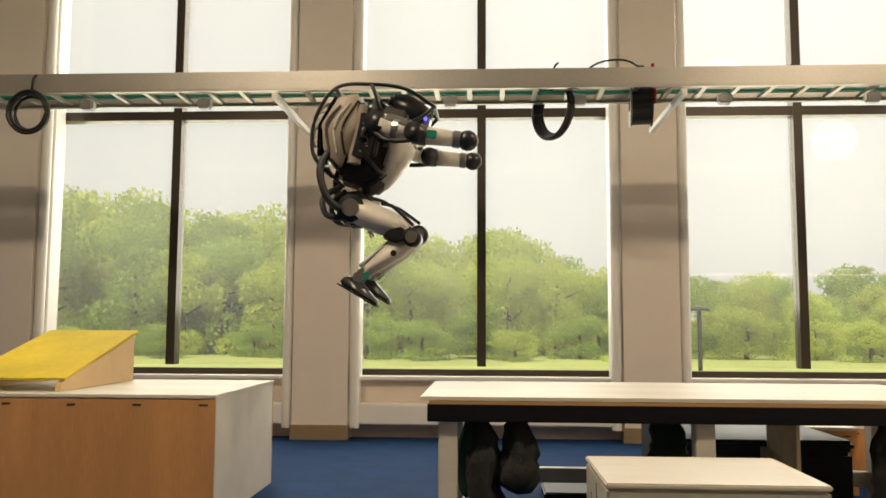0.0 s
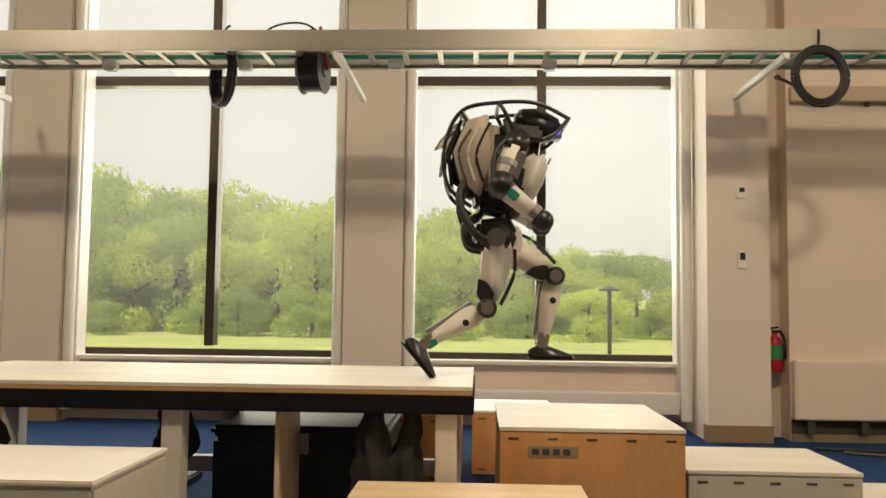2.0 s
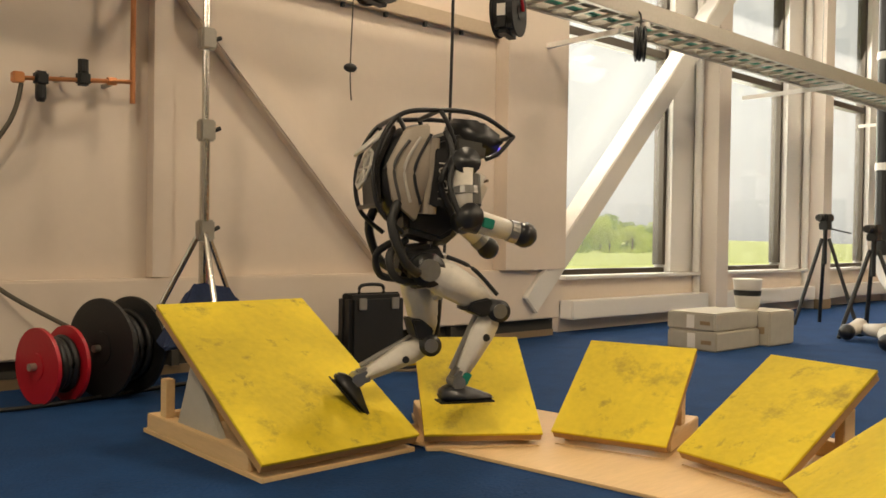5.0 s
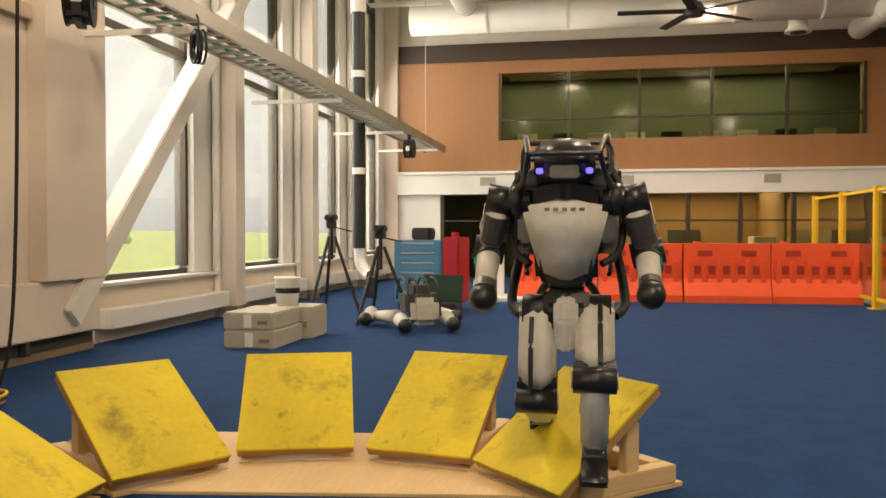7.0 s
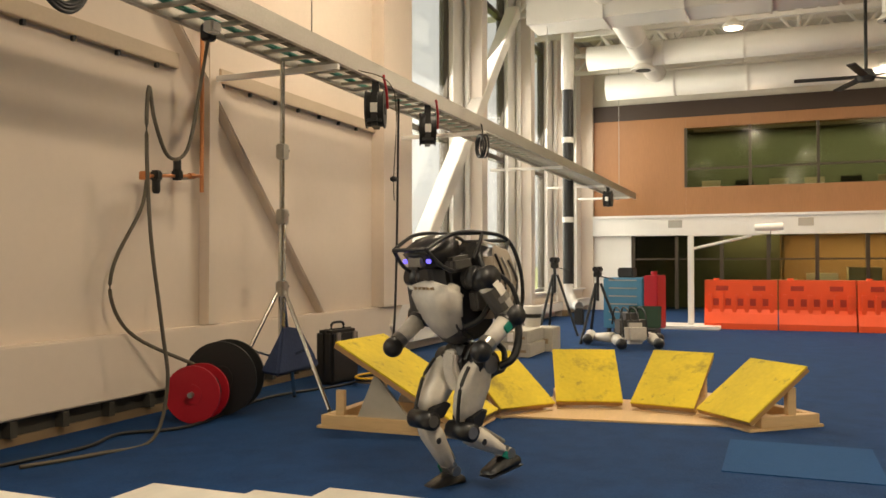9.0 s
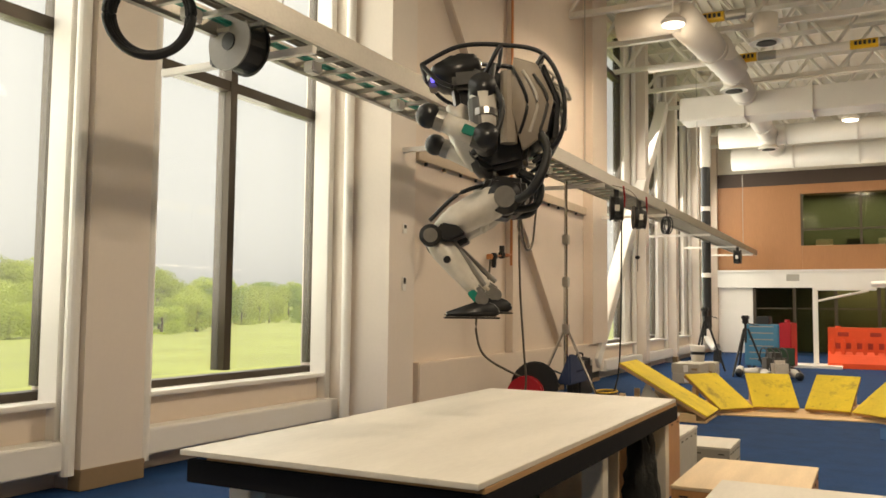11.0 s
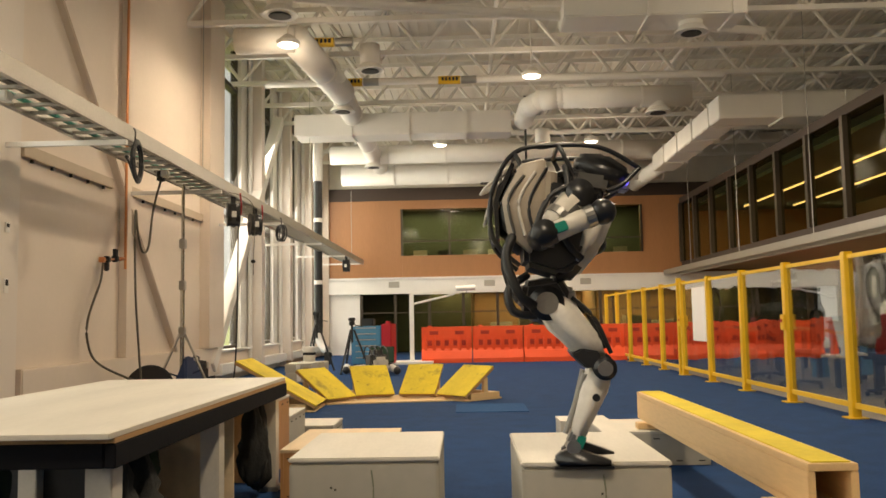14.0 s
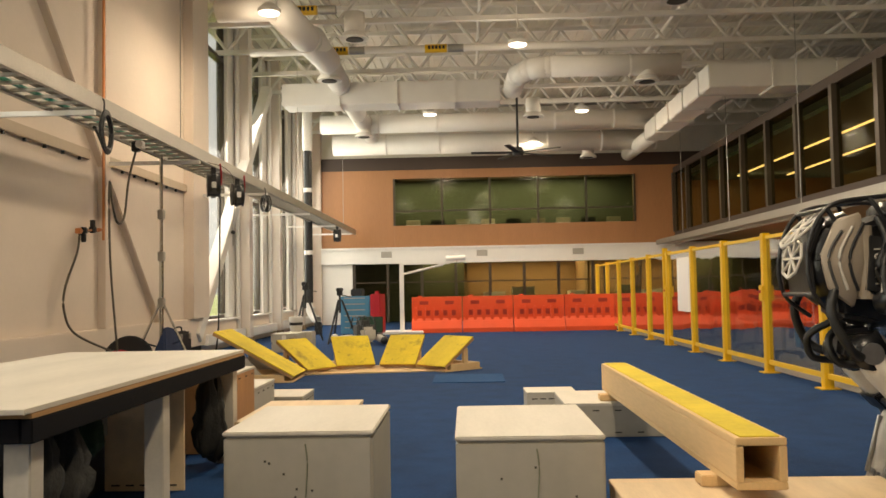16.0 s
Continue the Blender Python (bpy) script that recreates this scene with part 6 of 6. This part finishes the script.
# seconds, hip x, y, z, heading, lean, then ahead and up from the hip: left ankle, right ankle, left hand, right hand
STEPS = [
    (0, -0.45, 4.28, 1.59, -1, 13, (0.06, -0.33), (0.03, -0.35), (0.7, 0.3), (0.69, 0.28)),
    (0.25, 0.01, 4.29, 1.50, -1, 12, (0.1, -0.5), (0.0, -0.48), (0.55, 0.28), (0.54, 0.24)),
    (0.5, 0.44, 4.30, 1.26, -1, 9, (0.1, -0.42), (-0.11, -0.49), (0.46, 0.2), (0.43, 0.16)),
    (0.75, 0.76, 4.33, 1.32, -1, 10, (-0.2, -0.4), (0.05, -0.56), (0.3, 0.1), (0.45, 0.16)),
    (1, 1.03, 4.35, 1.34, -1, 10, (0.04, -0.46), (-0.14, -0.52), (0.37, 0.13), (0.23, 0.15)),
    (1.25, 1.32, 4.39, 1.32, -1, 10, (0.2, -0.48), (-0.1, -0.56), (0.35, 0.16), (0.28, 0.14)),
    (1.5, 1.65, 4.42, 1.33, -1, 11, (0.17, -0.43), (-0.2, -0.49), (0.39, 0.2), (0.3, 0.09)),
    (1.75, 2.10, 4.46, 1.33, -1, 7, (0.05, -0.55), (-0.15, -0.4), (0.3, 0.14), (0.28, 0.1)),
    (2, 2.62, 4.47, 1.33, 1, 5, (0.23, -0.5), (-0.34, -0.5), (0.24, 0.09), (0.19, 0.06)),
    (2.25, 3.05, 4.41, 1.18, 2, 8, (-0.1, -0.55), (0.22, -0.5), (0.28, 0.1), (0.3, 0.14)),
    (2.5, 3.46, 4.33, 1.03, 4, 10, (0.34, -0.49), (-0.25, -0.3), (0.36, 0.16), (0.34, 0.09)),
    (2.75, 3.95, 4.29, 0.89, 4, 8, (0.0, -0.56), (0.05, -0.35), (0.3, 0.12), (0.32, 0.14)),
    (3, 4.42, 4.24, 0.75, 4, 6, (0.1, -0.51), (-0.11, -0.22), (0.29, 0.13), (0.26, 0.11)),
    (3.25, 4.83, 4.20, 0.67, 0, 6, (-0.15, -0.5), (0.2, -0.4), (0.25, 0.12), (0.26, 0.15)),
    (3.5, 5.28, 4.22, 0.58, -4, 6, (-0.02, -0.49), (-0.23, -0.24), (0.24, 0.18), (0.2, 0.18)),
    (3.75, 5.76, 4.44, 0.60, -6, 5, (-0.2, -0.4), (0.15, -0.54), (0.3, 0.16), (0.3, 0.16)),
    (4, 6.29, 4.68, 0.59, -8, 4, (-0.08, -0.55), (-0.2, -0.42), (0.41, 0.13), (0.33, 0.16)),
    (4.25, 6.61, 4.58, 0.63, -10, 6, (0.15, -0.45), (-0.15, -0.58), (0.34, 0.06), (0.3, 0.1)),
    (4.5, 6.87, 4.47, 0.63, -13, 8, (-0.14, -0.4), (0.03, -0.6), (0.29, 0.0), (0.27, 0.05)),
    (4.75, 7.17, 4.48, 0.75, -19, 8, (-0.20, -0.50), (0.12, -0.48), (0.35, 0.10), (0.26, 0.14)),
    (5, 7.44, 4.50, 0.77, -24, 8, (-0.24, -0.47), (0.13, -0.46), (0.42, 0.08), (0.34, 0.14)),
    (5.2, 7.66, 4.46, 0.74, -33, 7, (-0.30, -0.36), (0.16, -0.46), (0.36, 0.12), (0.30, 0.18)),
    (5.7, 8.12, 4.25, 0.82, -62, 7, (-0.22, -0.4), (0.08, -0.54), (0.28, 0.12), (0.32, 0.14)),
    (6.2, 8.36, 3.62, 0.82, -98, 7, (0.1, -0.54), (-0.2, -0.42), (0.32, 0.14), (0.26, 0.12)),
    (6.7, 8.12, 3.02, 0.80, -145, 7, (-0.2, -0.4), (0.08, -0.54), (0.28, 0.12), (0.32, 0.14)),
    (7, 7.80, 2.80, 0.70, -180, 5, (0.1, -0.5), (-0.2, -0.45), (0.2, 0.08), (0.15, 0.06)),
    (7.3, 7.64, 2.69, 0.56, -202, 4, (0.0, -0.53), (-0.12, -0.42), (0.12, 0.04), (0.12, 0.06)),
    (7.5, 7.48, 2.72, 0.56, -205, 4, (0.0, -0.54), (-0.1, -0.42), (0.12, 0.05), (0.14, 0.05)),
    (8, 6.96, 3.08, 0.61, -215, 6, (-0.12, -0.48), (0.02, -0.58), (0.15, 0.1), (0.22, 0.1)),
    (8.5, 6.30, 3.47, 0.63, -213, 8, (-0.15, -0.49), (0.0, -0.58), (0.16, 0.08), (0.24, 0.1)),
    (9, 5.67, 4.09, 0.62, -206, 8, (-0.18, -0.46), (0.0, -0.56), (0.18, 0.08), (0.22, 0.06)),
    (9.25, 5.05, 4.14, 0.71, -197, 8, (0.15, -0.45), (-0.15, -0.5), (0.2, 0.08), (0.22, 0.08)),
    (9.5, 4.43, 4.19, 0.81, -191, 8, (0.0, -0.58), (0.16, -0.38), (0.18, 0.1), (0.3, 0.16)),
    (9.75, 3.77, 4.23, 0.94, -187, 8, (0.15, -0.4), (-0.05, -0.52), (0.2, 0.1), (0.24, 0.12)),
    (10, 3.11, 4.27, 1.07, -183, 6, (0.1, -0.4), (0.0, -0.5), (0.14, 0.12), (0.2, 0.1)),
    (10.2, 2.63, 4.33, 1.20, -183, 6, (0.0, -0.48), (0.18, -0.42), (0.14, 0.12), (0.2, 0.1)),
    (10.6, 1.70, 4.34, 1.29, -190, 10, (0.08, -0.5), (-0.05, -0.52), (0.25, 0.1), (0.25, 0.1)),
    (11, 1.05, 4.36, 1.62, -245, 6, (0.08, -0.42), (0.02, -0.4), (0.3, 0.3), (0.3, 0.3)),
    (11.4, 0.75, 4.36, 1.36, -320, 10, (0.06, -0.56), (-0.02, -0.56), (0.3, 0.1), (0.3, 0.1)),
    (11.9, 0.62, 4.34, 1.30, -395, 14, (0.05, -0.5), (-0.05, -0.5), (0.3, 0.0), (0.3, 0.0)),
    (12.3, 0.26, 4.13, 1.21, -427, 14, (0.0, -0.43), (-0.1, -0.44), (0.62, -0.05), (0.38, 0.0)),
    (12.5, 0.35, 4.01, 1.34, -430, 18, (0.0, -0.55), (-0.16, -0.55), (0.66, 0.28), (0.6, 0.45)),
    (12.8, 0.46, 3.70, 1.47, -436, 16, (0.1, -0.55), (-0.05, -0.6), (0.2, 0.15), (0.3, 0.3)),
    (13, 0.48, 3.43, 1.29, -441, 24, (0.22, -0.62), (0.17, -0.62), (-0.22, 0.46), (-0.32, 0.42)),
    (13.25, 0.69, 3.20, 1.08, -447, 18, (0.04, -0.5), (-0.02, -0.5), (0.1, 0.2), (0.1, 0.16)),
    (13.5, 0.81, 2.97, 1.10, -451, 10, (-0.07, -0.57), (-0.13, -0.55), (0.15, 0.35), (0.12, 0.38)),
    (13.75, 0.80, 2.66, 1.17, -451, 10, (0.04, -0.5), (-0.02, -0.5), (0.28, 0.25), (0.26, 0.3)),
    (14, 0.76, 2.45, 1.07, -452, 10, (0.12, -0.57), (0.08, -0.57), (0.24, 0.27), (0.2, 0.34)),
    (14.5, 0.79, 2.16, 1.07, -451, 13, (-0.06, -0.56), (-0.16, -0.53), (0.28, 0.34), (0.22, 0.36)),
    (14.75, 0.95, 1.82, 1.28, -452, 10, (0.05, -0.5), (-0.02, -0.5), (0.3, 0.4), (0.25, 0.38)),
    (15, 1.05, 1.53, 1.18, -452, 3, (0.1, -0.58), (0.0, -0.58), (0.24, 0.28), (0.13, 0.38)),
    (15.3, 0.95, 1.46, 1.05, -452, 12, (0.05, -0.46), (-0.03, -0.46), (0.32, 0.0), (0.26, 0.12)),
    (15.5, 0.96, 1.23, 1.09, -452, 3, (-0.16, -0.57), (-0.27, -0.5), (0.44, 0.4), (0.36, 0.42)),
    (15.7, 0.96, 1.11, 1.04, -451, 6, (-0.05, -0.56), (-0.15, -0.54), (0.38, 0.3), (0.32, 0.32)),
    (16, 0.93, 0.86, 0.73, -451, 6, (0.1, -0.58), (0.07, -0.58), (0.28, 0.15), (0.26, 0.18)),
]


def bend(du, dw, a, b, side):
    """The turns of two links that reach (du, dw) ahead and up. side: 1 when the joint bows ahead."""
    d = min(max(math.hypot(du, dw), abs(a - b) + 0.02), (a + b) * 0.995)
    base = math.atan2(-du, -dw)
    k = math.acos((a * a + d * d - b * b) / (2 * a * d))
    one = base - side * k
    ju, jw = -math.sin(one) * a, -math.cos(one) * a
    r = math.hypot(du, dw) or 1
    eu, ew = du * d / r, dw * d / r
    two = math.atan2(-(eu - ju), -(ew - jw))
    return one, (ju, jw), two, (eu, ew)


def motions():
    walk(robot, [(t, pose(x, y, z, 0, 0, a)) for t, x, y, z, a, *_ in STEPS])
    walk(torso, [(row[0], pose(0, 0, 0, 0, row[5], 0)) for row in STEPS])
    for s, ankle, hand in ((1, 6, 8), (-1, 7, 9)):
        up, low, sole, arm, fore = ROBOT_LINKS[s]
        keys = [[], [], [], [], []]
        for row in STEPS:
            t, lean = row[0], radians(row[5])
            (u, w), (hu, hw) = row[ankle], row[hand]
            one, knee, two, end = bend(u, w, THIGH, SHIN, 1)
            keys[0].append((t, pose(0, s * 0.105, 0, 0, math.degrees(one), 0)))
            keys[1].append((t, pose(knee[0], s * 0.105, knee[1], 0, math.degrees(two), 0)))
            drop_toe = 50 if u < -0.18 and w > -0.52 else 30 if w > -0.36 else 8 if u < -0.1 else 0
            keys[2].append((t, pose(end[0], s * 0.105, end[1], 0, drop_toe, 0)))
            su, sw = 0.04 * math.cos(lean) + 0.43 * math.sin(lean), 0.43 * math.cos(lean) - 0.04 * math.sin(lean)
            one, elbow, two, end = bend(hu - su, hw - sw, ARM, FORE, -1)
            keys[3].append((t, pose(su, s * 0.245, sw, s * 14, math.degrees(one), 0)))
            keys[4].append((t, pose(su + 0.97 * elbow[0], s * 0.298, sw + 0.97 * elbow[1], 0, math.degrees(two), 0)))
        for ob, rows in zip((up, low, sole, arm, fore), keys):
            walk(ob, rows)


motions()
